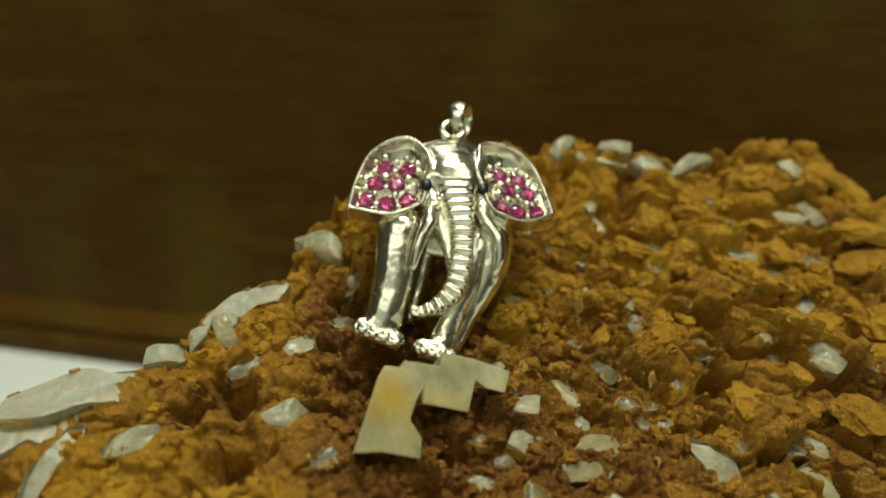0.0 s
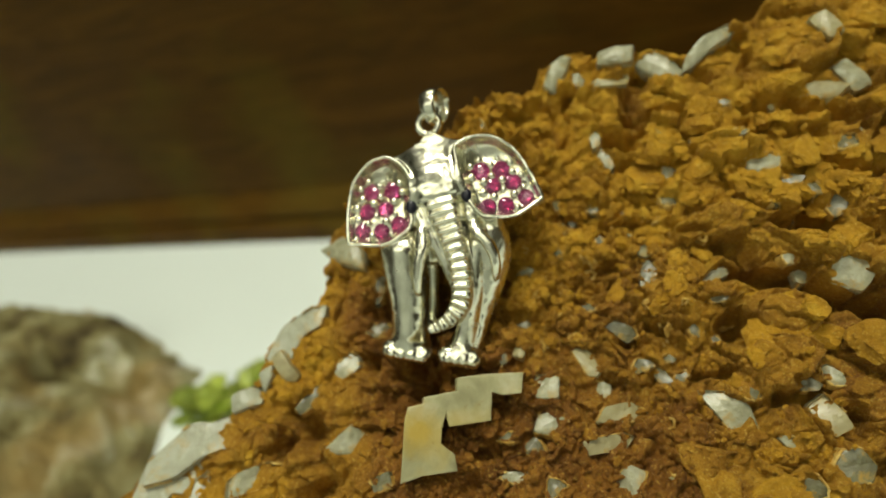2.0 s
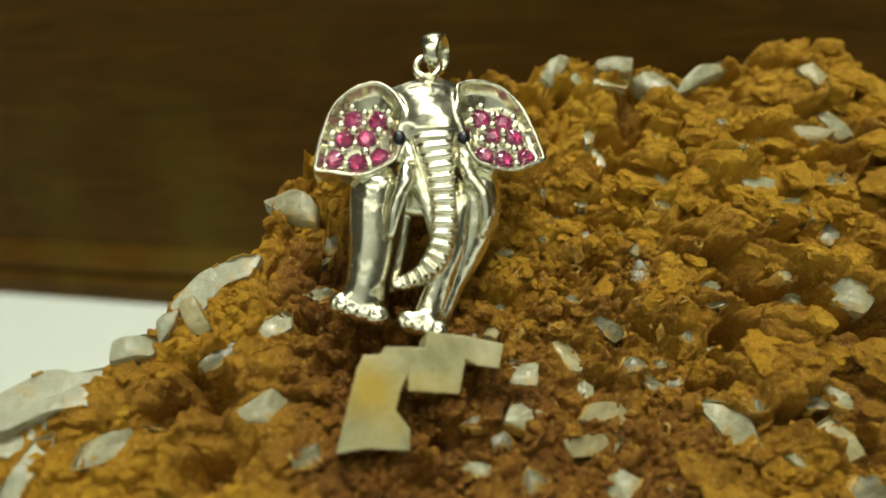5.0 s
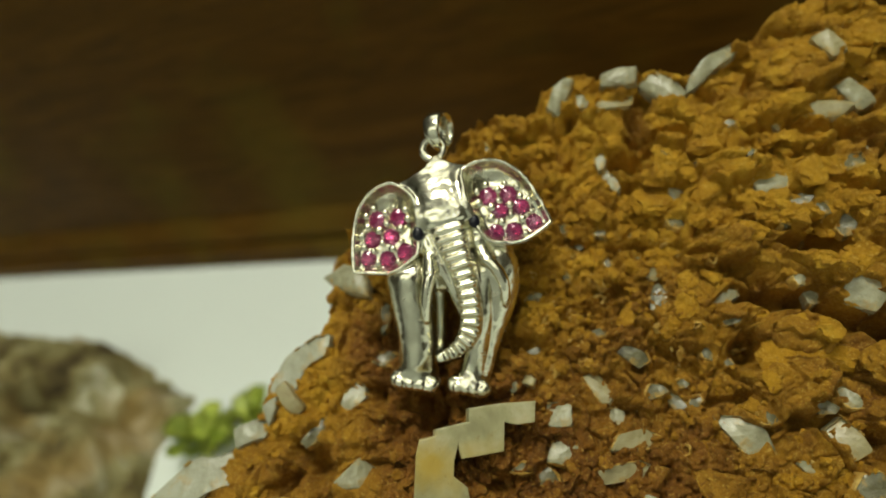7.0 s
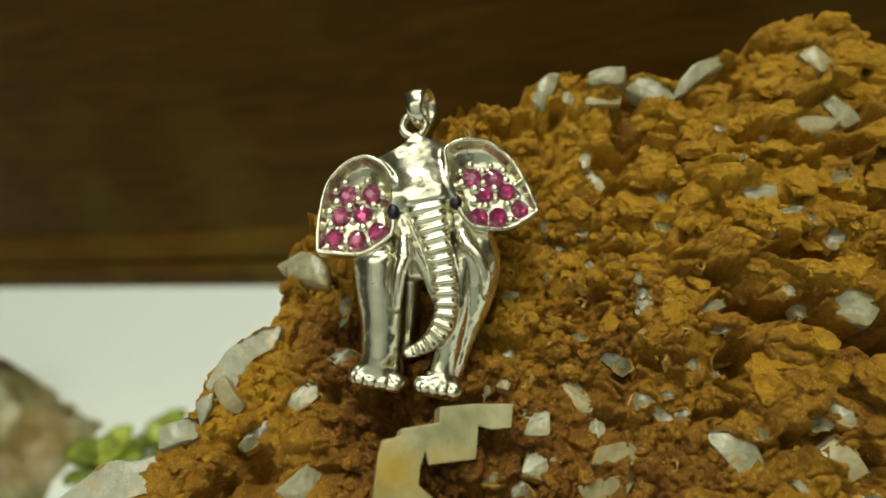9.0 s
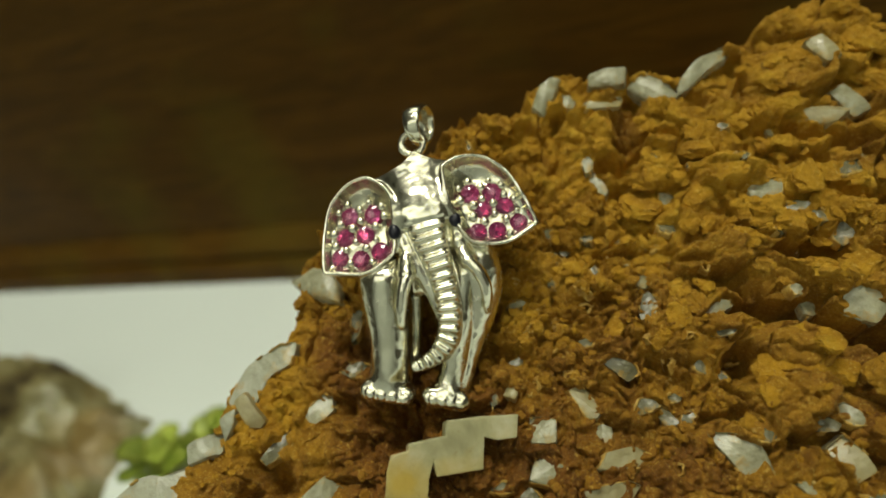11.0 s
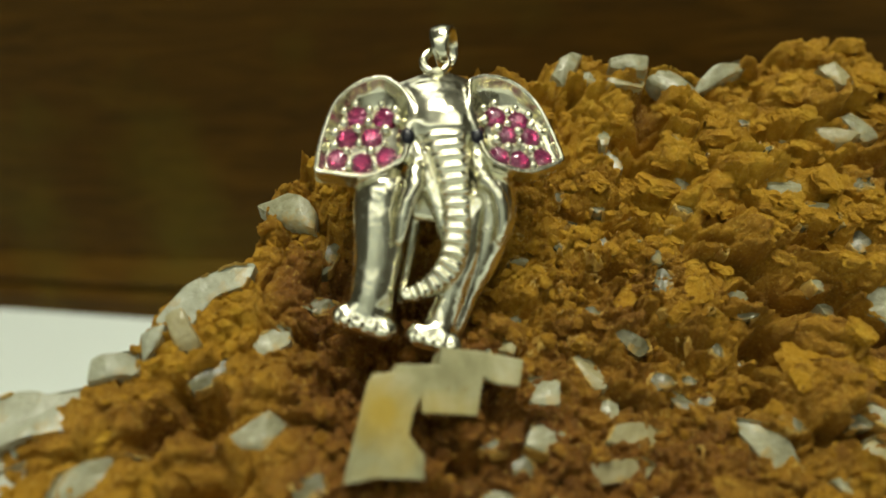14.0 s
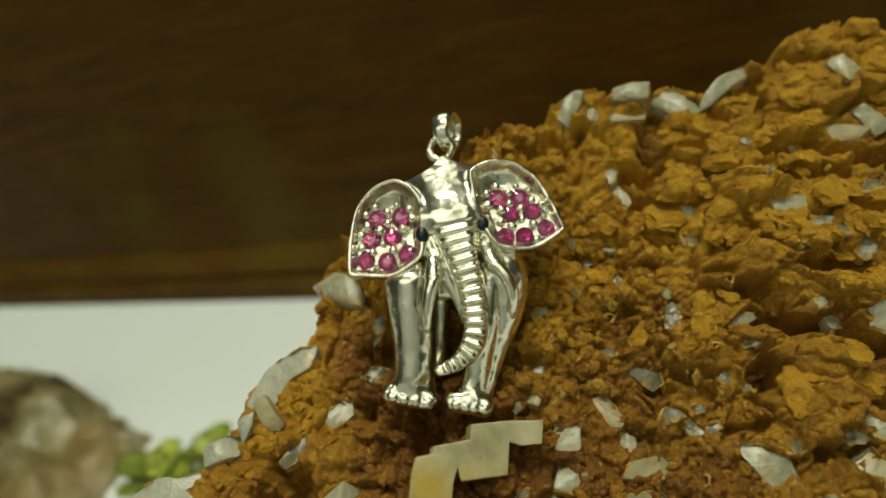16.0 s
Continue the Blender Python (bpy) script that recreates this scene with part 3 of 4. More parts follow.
def build_rock_body():
    p, quads, tone = rock_face()
    me = bpy.data.meshes.new("earth_body")
    p = p - ROCK_BASE
    me.vertices.add(len(p))
    me.vertices.foreach_set("co", p.astype(np.float32).ravel())
    me.loops.add(quads.size)
    me.loops.foreach_set("vertex_index", quads.astype(np.int32).ravel())
    me.polygons.add(len(quads))
    me.polygons.foreach_set("loop_start", np.arange(0, quads.size, 4, dtype=np.int32))
    me.update(calc_edges=True)
    me.validate()
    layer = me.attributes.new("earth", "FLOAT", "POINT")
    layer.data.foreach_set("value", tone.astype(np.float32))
    me.materials.append(EARTH)
    hang("earth_body", me, rock, "crumbly ochre and red-brown earth")


build_rock_body()


SHAPES = {
    "block": ((-0.50, -0.40), (0.40, -0.50), (0.50, 0.34), (0.12, 0.50), (-0.40, 0.46)),
    "tri": ((-0.50, -0.36), (0.10, -0.50), (0.50, -0.42), (0.34, 0.10), (0.06, 0.50)),
    "lens": ((-0.50, -0.05), (-0.12, -0.50), (0.32, -0.40), (0.50, 0.10), (0.10, 0.50), (-0.30, 0.36)),
    "blade": ((-0.50, -0.34), (0.05, -0.50), (0.50, -0.40), (0.40, 0.12), (0.10, 0.46), (-0.30, 0.30)),
    "shard": ((-0.50, -0.12), (-0.30, -0.36), (0.02, -0.26), (0.24, -0.50), (0.50, -0.22), (0.40, 0.16), (0.14, 0.30), (-0.06, 0.50), (-0.36, 0.28)),
    "slab": ((-0.50, -0.30), (0.30, -0.50), (0.50, 0.06), (0.40, 0.42), (-0.10, 0.50), (-0.44, 0.40)),
}


def chip_outline(length, width, seed, shape):
    """The broken outline of a flake, in cm."""
    r = random.Random(seed)
    corners = [(x + r.uniform(-0.07, 0.07), y + r.uniform(-0.07, 0.07)) for x, y in SHAPES[shape]]
    ring = []
    for (x0, y0), (x1, y1) in zip(corners, corners[1:] + corners[:1]):
        for t in (0.0, 0.12, 0.37, 0.63, 0.88):
            nick = r.uniform(-0.025, 0.025) if t > 0.2 and t < 0.8 else 0.0
            ring.append(((x0 + t * (x1 - x0) + nick) * length, (y0 + t * (y1 - y0) + nick) * width))
    return [tuple((ring[k - 1][m] + 2 * ring[k][m] + ring[(k + 1) % len(ring)][m]) / 4 for m in (0, 1)) for k in range(len(ring))]


def chip_mesh(length, width, seed, material, thick, shape):
    """A broken flake: a jagged outline, an uneven faceted top and a sunk foot."""
    r = random.Random(seed + 7)
    ring = chip_outline(length, width, seed, shape)
    n = len(ring)
    ta, tb = r.uniform(-0.25, 0.25), r.uniform(-0.25, 0.25)
    cx, cy = r.uniform(-0.16, 0.16) * length, r.uniform(-0.16, 0.16) * width
    ridge = r.uniform(0, math.pi)
    rx, ry = math.cos(ridge), math.sin(ridge)
    soft = min(1.0, 0.22 / width)
    ta, tb, fold = ta * soft, tb * soft, r.uniform(0.1, 0.45) * soft
    verts, faces = [], []
    even = np.array(ring)
    for _ in range(10):
        even = (np.roll(even, 1, 0) + 2 * even + np.roll(even, -1, 0)) / 4
    levels = ((1.03, -0.16, 0.0), (1.03, thick * 0.15, 0.0), (0.97, thick * 0.7, 0.1), (0.84, thick * 0.95, 0.75), (0.5, thick, 1.0))
    for scale, z, blend in levels:
        for (x, y), (ex, ey) in zip(ring, even):
            x, y = x + blend * (ex - x), y + blend * (ey - y)
            x, y = cx + (x - cx) * scale, cy + (y - cy) * scale
            up = z
            if z > thick * 0.3:
                up += ta * x + tb * y - fold * abs(rx * (x - cx) + ry * (y - cy)) + 0.1 * width * soft + 0.045 * width * soft * noise.noise(Vector((5 * x, 5 * y, seed)))
            verts.append((x * CM, y * CM, up * CM))
    verts.append((cx * CM, cy * CM, (thick + ta * cx + tb * cy + 0.1 * width * soft) * CM))
    for level in range(4):
        for k in range(n):
            a, b = level * n + k, level * n + (k + 1) % n
            faces.append((a, b, b + n, a + n))
    for k in range(n):
        faces.append((4 * n + k, 4 * n + (k + 1) % n, 5 * n))
    me = mesh_of("chip", verts, faces, material, True)
    me.set_sharp_from_angle(angle=radians(32))
    return me


def crust_ring(ring, thick, r, cover):
    """Broken shell of hardened earth that frames a flake: points (cm) and faces."""
    n = len(ring)
    verts, faces = [], []
    lift = [thick + r.uniform(-0.012, 0.022) for _ in range(n)]
    for k, (x, y) in enumerate(ring):
        d = max(math.hypot(x, y), 1e-4)
        ux, uy = x / d, y / d
        wide = r.uniform(0.008, 0.026)
        for out, up in ((-0.012, lift[k] - 0.03), (0.002, lift[k]), (0.4 * wide, lift[k] + 0.004), (wide, lift[k] - 0.03), (wide + 0.02, lift[k] - 0.14)):
            verts.append((x + ux * out, y + uy * out, up))
    gap = 0
    for k in range(n):
        if gap:
            gap -= 1
            continue
        if r.random() > cover:
            gap = r.randint(1, 5)
            continue
        for m in range(4):
            p, q = 5 * k + m, 5 * ((k + 1) % n) + m
            faces.append((p, q, q + 1, p + 1))
    return verts, faces


def clod_shapes(count, level, seed):
    """Blocky lumps of unit size: a ball, dented and cut by a few planes."""
    bm = bmesh.new()
    bmesh.ops.create_icosphere(bm, subdivisions=level, radius=1.0)
    ball = np.array([v.co[:] for v in bm.verts])
    tris = np.array([[v.index for v in f.verts] for f in bm.faces])
    bm.free()
    rng = np.random.RandomState(seed)
    shapes = []
    for _ in range(count):
        off = rng.uniform(0, 50, 3)
        bulge = np.array([noise.noise(Vector(p * 1.4 + off)) * 0.34 + noise.noise(Vector(p * 3.6 + off)) * 0.16 for p in ball])
        v = ball * (1 + bulge)[:, None]
        for _ in range(9):
            n = rng.normal(size=3)
            n /= np.linalg.norm(n)
            v = v - np.clip(v @ n - rng.uniform(0.48, 0.78), 0, None)[:, None] * n * 0.97
        shapes.append(v)
    return shapes, tris


def build_clods():
    """Loose and half-sunk lumps of earth all over the face, too many to count."""
    rng = np.random.RandomState(4)
    tries = 22000
    ca, cb = rng.uniform(-6.3, 5.2, tries), rng.uniform(-2.8, 3.0, tries)
    size = np.sort(0.024 + 0.095 * rng.uniform(0, 1, tries) ** 2.6)[::-1]
    few = 1300
    size[:few] = np.sort(0.12 + 0.26 * rng.uniform(0, 1, few) ** 1.6)[::-1]
    slab = size >= 0.1195
    ca[:few] = rng.uniform(0.1, 5.0, few)
    keep = (cb < crest(ca) - 0.06 - 0.9 * slab * size) & (slab | (fractal(ca * 1.6, cb * 1.6, 88, 2) > -0.30 + 2.0 * (size - 0.06) + 0.55 * np.clip((ca + 0.35 * cb - 0.3) / 1.2, 0, 1) + 0.65 * np.clip((-2.6 - ca) / 0.6, 0, 1)))
    for pa, pb, length, width, angle, tone, proud, shape in CHIPS:
        c, s = math.cos(radians(angle)), math.sin(radians(angle))
        da, db = ca - pa, cb - pb
        q = np.hypot((da * c + db * s) / (0.46 * length + (0.38 + 0.5 * slab) * size), (db * c - da * s) / (0.46 * width + (0.38 + 0.5 * slab) * size))
        keep &= q > 1
    keep &= ~((size > 0.09) & (ca > -2.9) & (ca < -1.0) & (cb > -1.7) & (cb < -0.6))
    keep &= ~((size > 0.11) & (ca > -2.9) & (ca < -0.9) & (cb > -0.6) & (cb < 1.6))
    for pa, pb, r, depth in PITS:
        keep &= np.hypot(ca - pa, cb - pb) > 0.75 * r + 0.6 * slab * size
    for a0, b0, a1, b1, half, depth in CRACKS:
        va, vb = a1 - a0, b1 - b0
        t = np.clip(((ca - a0) * va + (cb - b0) * vb) / (va * va + vb * vb), 0, 1)
        keep &= np.hypot(ca - a0 - t * va, cb - b0 - t * vb) > half + 0.7 * slab * size
    ca, cb, size = ca[keep], cb[keep], size[keep]
    chosen = []
    grid = {}
    for k in range(len(ca)):
        key = (int(ca[k] // 0.5), int(cb[k] // 0.5))
        near = [m for i in (-1, 0, 1) for j in (-1, 0, 1) for m in grid.get((key[0] + i, key[1] + j), ())]
        if any((ca[k] - ca[m]) ** 2 + (cb[k] - cb[m]) ** 2 < (0.62 * (size[k] + size[m])) ** 2 for m in near):
            continue
        chosen.append(k)
        grid.setdefault(key, []).append(k)
    chosen = np.array(chosen)
    ca, cb, size = ca[chosen], cb[chosen], size[chosen]
    seat = relief(ca, cb)
    # Random tone per lump; slabs raised so their faces look lit.
    tone = earth_tone_and_shade(ca, cb) + rng.uniform(-0.22, 0.22, len(ca)) + 0.18 * (size > 0.1195)
    fine, fine_tris = clod_shapes(14, 3, 1)
    broad, broad_tris = clod_shapes(12, 4, 3)
    coarse, coarse_tris = clod_shapes(14, 2, 2)
    verts, tris, tones, base = [], [], [], 0
    for k in range(len(ca)):
        big = size[k] > 0.075
        shape = (fine if big else coarse)[rng.randint(14)]
        faces = fine_tris if big else coarse_tris
        if size[k] >= 0.1195:
            shape, faces = broad[rng.randint(12)], broad_tris
        layered = min(max((ca[k] - 0.2) / 1.6, 0), 1)
        stretch = np.array((1 + 0.35 * layered * rng.uniform(0.0, 1.2), rng.uniform(0.65, 1.0), rng.uniform(0.55, 0.95)))
        spin = rng.uniform(0, 6.28) * (1 - layered) + layered * (-0.42 + rng.normal() * 0.35)
        turn = np.array((Matrix.Rotation(spin, 3, "Z") @ Euler((rng.normal() * 0.45, rng.normal() * 0.45, 0)).to_matrix()))
        p = (shape * stretch * size[k]) @ turn.T
        sink = rng.uniform(-0.45, 0.15)
        if size[k] >= 0.1195:
            p[:, 2] *= 0.55
            sink = rng.uniform(-0.22, 0.10)
        p = p + (ca[k], cb[k], seat[k] + size[k] * sink)
        verts.append(p)
        tris.append(faces + base)
        tones.append(np.full(len(p), tone[k]))
        base += len(p)
    p = np.concatenate(verts)
    rugged = np.concatenate([np.full(len(v), 0.008 + 0.07 * size[k]) for k, v in enumerate(verts)])[:, None]
    p = p + np.minimum(rugged, 0.015) * np.stack([fractal(p[:, 0] * 11 + 40 * p[:, 2], p[:, 1] * 11, 300 + 9 * m, 4, 0.65) for m in range(3)], -1)
    world_p = outward(p[:, 0], p[:, 1], p[:, 2]) - ROCK_BASE
    tris = np.concatenate(tris)
    me = bpy.data.meshes.new("crumbled_earth")
    me.vertices.add(len(world_p))
    me.vertices.foreach_set("co", world_p.astype(np.float32).ravel())
    me.loops.add(tris.size)
    me.loops.foreach_set("vertex_index", tris.astype(np.int32).ravel())
    me.polygons.add(len(tris))
    me.polygons.foreach_set("loop_start", np.arange(0, tris.size, 3, dtype=np.int32))
    me.update(calc_edges=True)
    layer = me.attributes.new("earth", "FLOAT", "POINT")
    layer.data.foreach_set("value", np.clip(np.concatenate(tones), 0, 1).astype(np.float32))
    me.materials.append(EARTH)
    me.shade_smooth()
    me.set_sharp_from_angle(angle=radians(28))
    hang("crumbled_earth", me, rock, "crumbly lumps of ochre earth", "stuff")


build_clods()

ROCK_TURN = Matrix((ROCK_A, ROCK_B, ROCK_N)).transposed()
TONES = {"white": WHITE_QUARTZ, "grey": GREY_QUARTZ, "cream": CREAM_QUARTZ, "pale": PALE_QUARTZ}
crust_verts, crust_faces = [], []


def add_crust(turn, place, ring, thick, r, cover):
    verts, faces = crust_ring(ring, thick, r, cover)
    base = len(crust_verts)
    crust_verts.extend(Vector(place) + turn.to_3x3() @ (Vector(v) * CM) for v in verts)
    crust_faces.extend(tuple(base + k for k in f) for f in faces)


for number, (a, b, length, width, angle, tone, proud, shape) in enumerate(CHIPS):
    seat = chip_seat(a, b, length, width)
    place = outward(np.array(a), np.array(b), np.array(seat)) - ROCK_BASE
    r = random.Random(500 + number)
    turn = ROCK_TURN.to_4x4() @ pose(0, 0, 0, r.uniform(-7, 7), r.uniform(-7, 7), angle)
    thick = 0.6 * proud + 0.004 if proud < 0.04 else proud + 0.01
    me = chip_mesh(length, width, 900 + number, TONES[tone], thick, shape)
    hang("chip", me, rock, tone + " quartz chip", m=Matrix.Translation(place) @ turn)
    if proud < 0.04:
        add_crust(turn, place, chip_outline(length, width, 900 + number, shape), thick * 0.6 + 0.014, r, 0.80 if tone == "grey" else 0.62)

# empty shells of crust whose flakes have fallen out
shells = random.Random(31)
for _ in range(60):
    a, b = shells.uniform(-1.4, 1.3), shells.uniform(-2.0, 0.8)
    size = shells.uniform(0.05, 0.12)
    if any(math.hypot(a - c[0], b - c[1]) < 0.5 * c[2] + size for c in CHIPS):
        continue
    place = outward(np.array(a), np.array(b), np.array(chip_seat(a, b, size, size))) - ROCK_BASE
    turn = ROCK_TURN.to_4x4() @ pose(0, 0, 0, shells.uniform(-25, 25), shells.uniform(-25, 25), shells.uniform(0, 360))
    add_crust(turn, place, chip_outline(size * 1.5, size, shells.randint(0, 9999), shells.choice(("lens", "tri", "slab"))), 0.02, shells, 0.93)
hang("crust", mesh_of("crust", crust_verts, crust_faces, CRUST, True), rock, "thin broken yellow crusts round the chips", "stuff")

# stepped calcite flake that stands proud below the pendant's feet
TAB_E3 = (ROCK_TURN @ Vector((0.2818, -0.4112, 0.8669))).normalized()
TAB_E1 = (ROCK_TURN @ Vector((0.9595, 0.1208, -0.2546))).normalized()
TAB_E2 = TAB_E3.cross(TAB_E1)
TAB_O = Vector(outward(np.array(-2.04), np.array(-0.946), np.array(0.474)) - ROCK_BASE)
STEPS = [(0.89, 0.09), (0.5, 0.22), (0.17, 0.30), (0.12, 0.17), (-0.23, 0.23), (-0.27, 0.17), (-0.43, 0.19), (-0.51, 0.07), (-0.77, -0.56), (-0.51, -0.57), (-0.14, -0.67),
         (-0.11, -0.48), (-0.21, -0.31), (-0.15, -0.16), (-0.07, -0.05), (-0.08, -0.18), (0.38, -0.29), (0.49, 0.0), (0.59, -0.07), (0.80, -0.13)]


def build_flake():
    bm = bmesh.new()
    low = []
    for k, (x, y) in enumerate(STEPS):
        (px, py), (qx, qy) = STEPS[k - 1], STEPS[(k + 1) % len(STEPS)]
        side = Vector((py - qy, qx - px)).normalized() * 0.08
        low.append(bm.verts.new(((x + side.x) * CM, (y + side.y) * CM, -0.26 * CM)))
    top = [bm.verts.new((x * CM, y * CM, 0.0)) for x, y in STEPS]
    n = len(STEPS)
    for k in range(n):
        bm.faces.new((low[k], top[k], top[(k + 1) % n], low[(k + 1) % n]))
    bm.faces.new(top[::-1])
    bm.faces.new(low)
    bmesh.ops.recalc_face_normals(bm, faces=bm.faces[:])
    rim = [e for e in bm.edges if all(v in set(top) for v in e.verts)]
    bmesh.ops.bevel(bm, geom=rim, offset=0.022 * CM, segments=2, affect="EDGES", profile=0.6)
    ob = part("calcite_flake", bm, CALCITE, rock, "flat stepped cream calcite flake with yellow stain")
    ob.matrix_basis = Matrix.Translation(TAB_O) @ Matrix((TAB_E1, TAB_E2, TAB_E3)).transposed().to_4x4()


build_flake()


# ---- the silver elephant pendant ----
PEND_O = Vector((-2.232, 6.236, 5.625)) * CM
PEND_X = Vector((0.91503, 0.39766, -0.06767)).normalized()
PEND_Y = Vector((-0.20661, 0.60612, 0.76807)).normalized()
PEND_Z = PEND_X.cross(PEND_Y)
pendant = thing("elephant_pendant", PEND_O, "polished silver elephant-shaped pendant with pink ruby ears, leaning on the rock", "pendant")
pendant.matrix_basis = Matrix.Translation(PEND_O) @ Matrix((PEND_X, PEND_Y, PEND_Z)).transposed().to_4x4()

EAR_L = [(0.06, 2.38), (-0.04, 2.39), (-0.18, 2.37), (-0.32, 2.28), (-0.43, 2.17), (-0.50, 2.01), (-0.58, 1.79), (-0.62, 1.58), (-0.63, 1.48), (-0.49, 1.45),
         (-0.31, 1.39), (-0.17, 1.37), (-0.04, 1.40), (0.12, 1.47), (0.20, 1.53), (0.26, 1.91), (0.28, 2.05), (0.25, 2.18), (0.17, 2.29)]
EAR_R = [(0.81, 2.29), (0.91, 2.34), (1.00, 2.37), (1.15, 2.37), (1.29, 2.33), (1.41, 2.23), (1.51, 2.11), (1.59, 1.91), (1.64, 1.74), (1.68, 1.57), (1.69, 1.51),
         (1.57, 1.45), (1.45, 1.40), (1.32, 1.36), (1.18, 1.37), (1.04, 1.41), (0.95, 1.44), (0.86, 1.60), (0.82, 1.87), (0.80, 2.00), (0.81, 2.12)]


def ear_floor_l(x):
    return 0.02 + 0.16 * np.clip((x + 0.63) / 0.84, 0, 1)


def ear_floor_r(x):
    return 0.02 + 0.18 * np.clip((1.69 - x) / 0.86, 0, 1)


HEAD = [(0.20, 1.72), (0.24, 1.91), (0.255, 2.05), (0.23, 2.18), (0.13, 2.30), (0.08, 2.365), (0.26, 2.39), (0.40, 2.44), (0.50, 2.52), (0.58, 2.55), (0.67, 2.51), (0.76, 2.43),
        (0.93, 2.365), (0.98, 2.365), (0.84, 2.29), (0.825, 2.12), (0.82, 2.0), (0.845, 1.87), (0.87, 1.72)]


def edge_distance(p, X, Y):
    """How far points lie outside (minus: inside) a closed outline."""
    near = np.full(X.shape, 9.0)
    inside = np.zeros(X.shape, bool)
    for (x0, y0), (x1, y1) in zip(p, np.roll(p, -1, 0)):
        vx, vy = x1 - x0, y1 - y0
        t = np.clip(((X - x0) * vx + (Y - y0) * vy) / (vx * vx + vy * vy), 0, 1)
        near = np.minimum(near, np.hypot(X - x0 - t * vx, Y - y0 - t * vy))
        if abs(vy) > 1e-9:
            inside ^= ((Y < y0) != (Y < y1)) & (X < x0 + (Y - y0) / vy * vx)
    return np.where(inside, -near, near)


def bend(pts):
    """A smooth run through a few points."""
    if len(pts) < 3:
        return pts
    steps = np.linspace(0, len(pts) - 1, 4 * len(pts))
    fine = np.stack([np.interp(steps, np.arange(len(pts)), col) for col in pts.T], 1)
    for _ in range(4):
        fine[1:-1] = (fine[:-2] + 2 * fine[1:-1] + fine[2:]) / 4
    return fine


def round_off(outline, times=3):
    """Cuts the corners of a closed outline."""
    p = np.array(outline, float)
    for _ in range(times):
        q = np.roll(p, -1, 0)
        p = np.stack([0.75 * p + 0.25 * q, 0.25 * p + 0.75 * q], 1).reshape(-1, 2)
    return p


class Cast:
    """A solid gathered from soft shapes on a grid (cm), and its skin."""

    def __init__(self, lo, hi, step):
        self.step, self.lo = step, np.array(lo, np.float32)
        self.axes = [np.arange(l, h, step, dtype=np.float32) for l, h in zip(lo, hi)]
        self.d = np.full([len(ax) for ax in self.axes], 1.0, np.float32)

    def window(self, lo, hi, pad=0.16):
        cut = [slice(*np.searchsorted(ax, (l - pad, h + pad))) for ax, l, h in zip(self.axes, lo, hi)]
        x, y, z = (ax[c] for ax, c in zip(self.axes, cut))
        return tuple(cut), x[:, None, None], y[None, :, None], z[None, None, :]

    def join(self, cut, d, k):
        old = self.d[cut]
        h = np.clip(0.5 + 0.5 * (old - d) / k, 0, 1)
        self.d[cut] = old * (1 - h) + d * h - k * h * (1 - h)

    def dig(self, cut, d, k):
        old = self.d[cut]
        h = np.clip(0.5 - 0.5 * (old + d) / k, 0, 1)
        self.d[cut] = old * (1 - h) - d * h + k * h * (1 - h)

    def ball(self, c, r, k=0.05, dig=False):
        r = np.broadcast_to(np.array(r, float), 3)
        cut, x, y, z = self.window(np.subtract(c, r), np.add(c, r))
        q = np.sqrt(((x - c[0]) / r[0]) ** 2 + ((y - c[1]) / r[1]) ** 2 + ((z - c[2]) / r[2]) ** 2)
        q2 = np.sqrt(((x - c[0]) / r[0] ** 2) ** 2 + ((y - c[1]) / r[1] ** 2) ** 2 + ((z - c[2]) / r[2] ** 2) ** 2) + 1e-6
        (self.dig if dig else self.join)(cut, q * (q - 1) / q2, k)

    def limb(self, path, k=0.05):
        """A chain of tapered bones (x, y, z, radius), welded."""
        pts = bend(np.array(path, float))
        r = pts[:, 3].max()
        cut, x, y, z = self.window(pts[:, :3].min(0) - r, pts[:, :3].max(0) + r)
        best = None
        for p, q in zip(pts[:-1], pts[1:]):
            v = q[:3] - p[:3]
            t = np.clip(((x - p[0]) * v[0] + (y - p[1]) * v[1] + (z - p[2]) * v[2]) / (v @ v), 0, 1)
            d = np.sqrt((x - p[0] - t * v[0]) ** 2 + (y - p[1] - t * v[1]) ** 2 + (z - p[2] - t * v[2]) ** 2) - (p[3] + t * (q[3] - p[3]))
            best = d if best is None else np.minimum(best, d)
        self.join(cut, best, k)

    def column(self, path, k=0.05, tip=0.0):
        """A limb that runs down smoothly through (x, y, z, radius), top first; tip rounds its lower end."""
        pts = np.array(path, float)[::-1]
        r = pts[:, 3].max()
        cut, x, y, z = self.window(pts[:, :3].min(0) - r, pts[:, :3].max(0) + r)
        run = np.linspace(pts[0, 1], pts[-1, 1], 240)
        soft = np.hanning(61)
        soft /= soft.sum()
        rows = []
        for col in (0, 2, 3):
            v = np.interp(run, pts[:, 1], pts[:, col])
            v = np.concatenate([2 * v[0] - v[30:0:-1], v, 2 * v[-1] - v[-2:-32:-1]])
            rows.append(np.convolve(v, soft, "valid"))
        if tip:
            rows[2] = rows[2] * np.sqrt(np.clip(1 - np.clip(1 - (run - run[0]) / tip, 0, 1) ** 2, 0.0, 1))
        cx, cz, radius = (np.interp(y, run, v) for v in rows)
        d = np.hypot(x - cx, z - cz) - radius
        self.join(cut, np.maximum(d, np.maximum(run[0] - y, y - run[-1])), k)

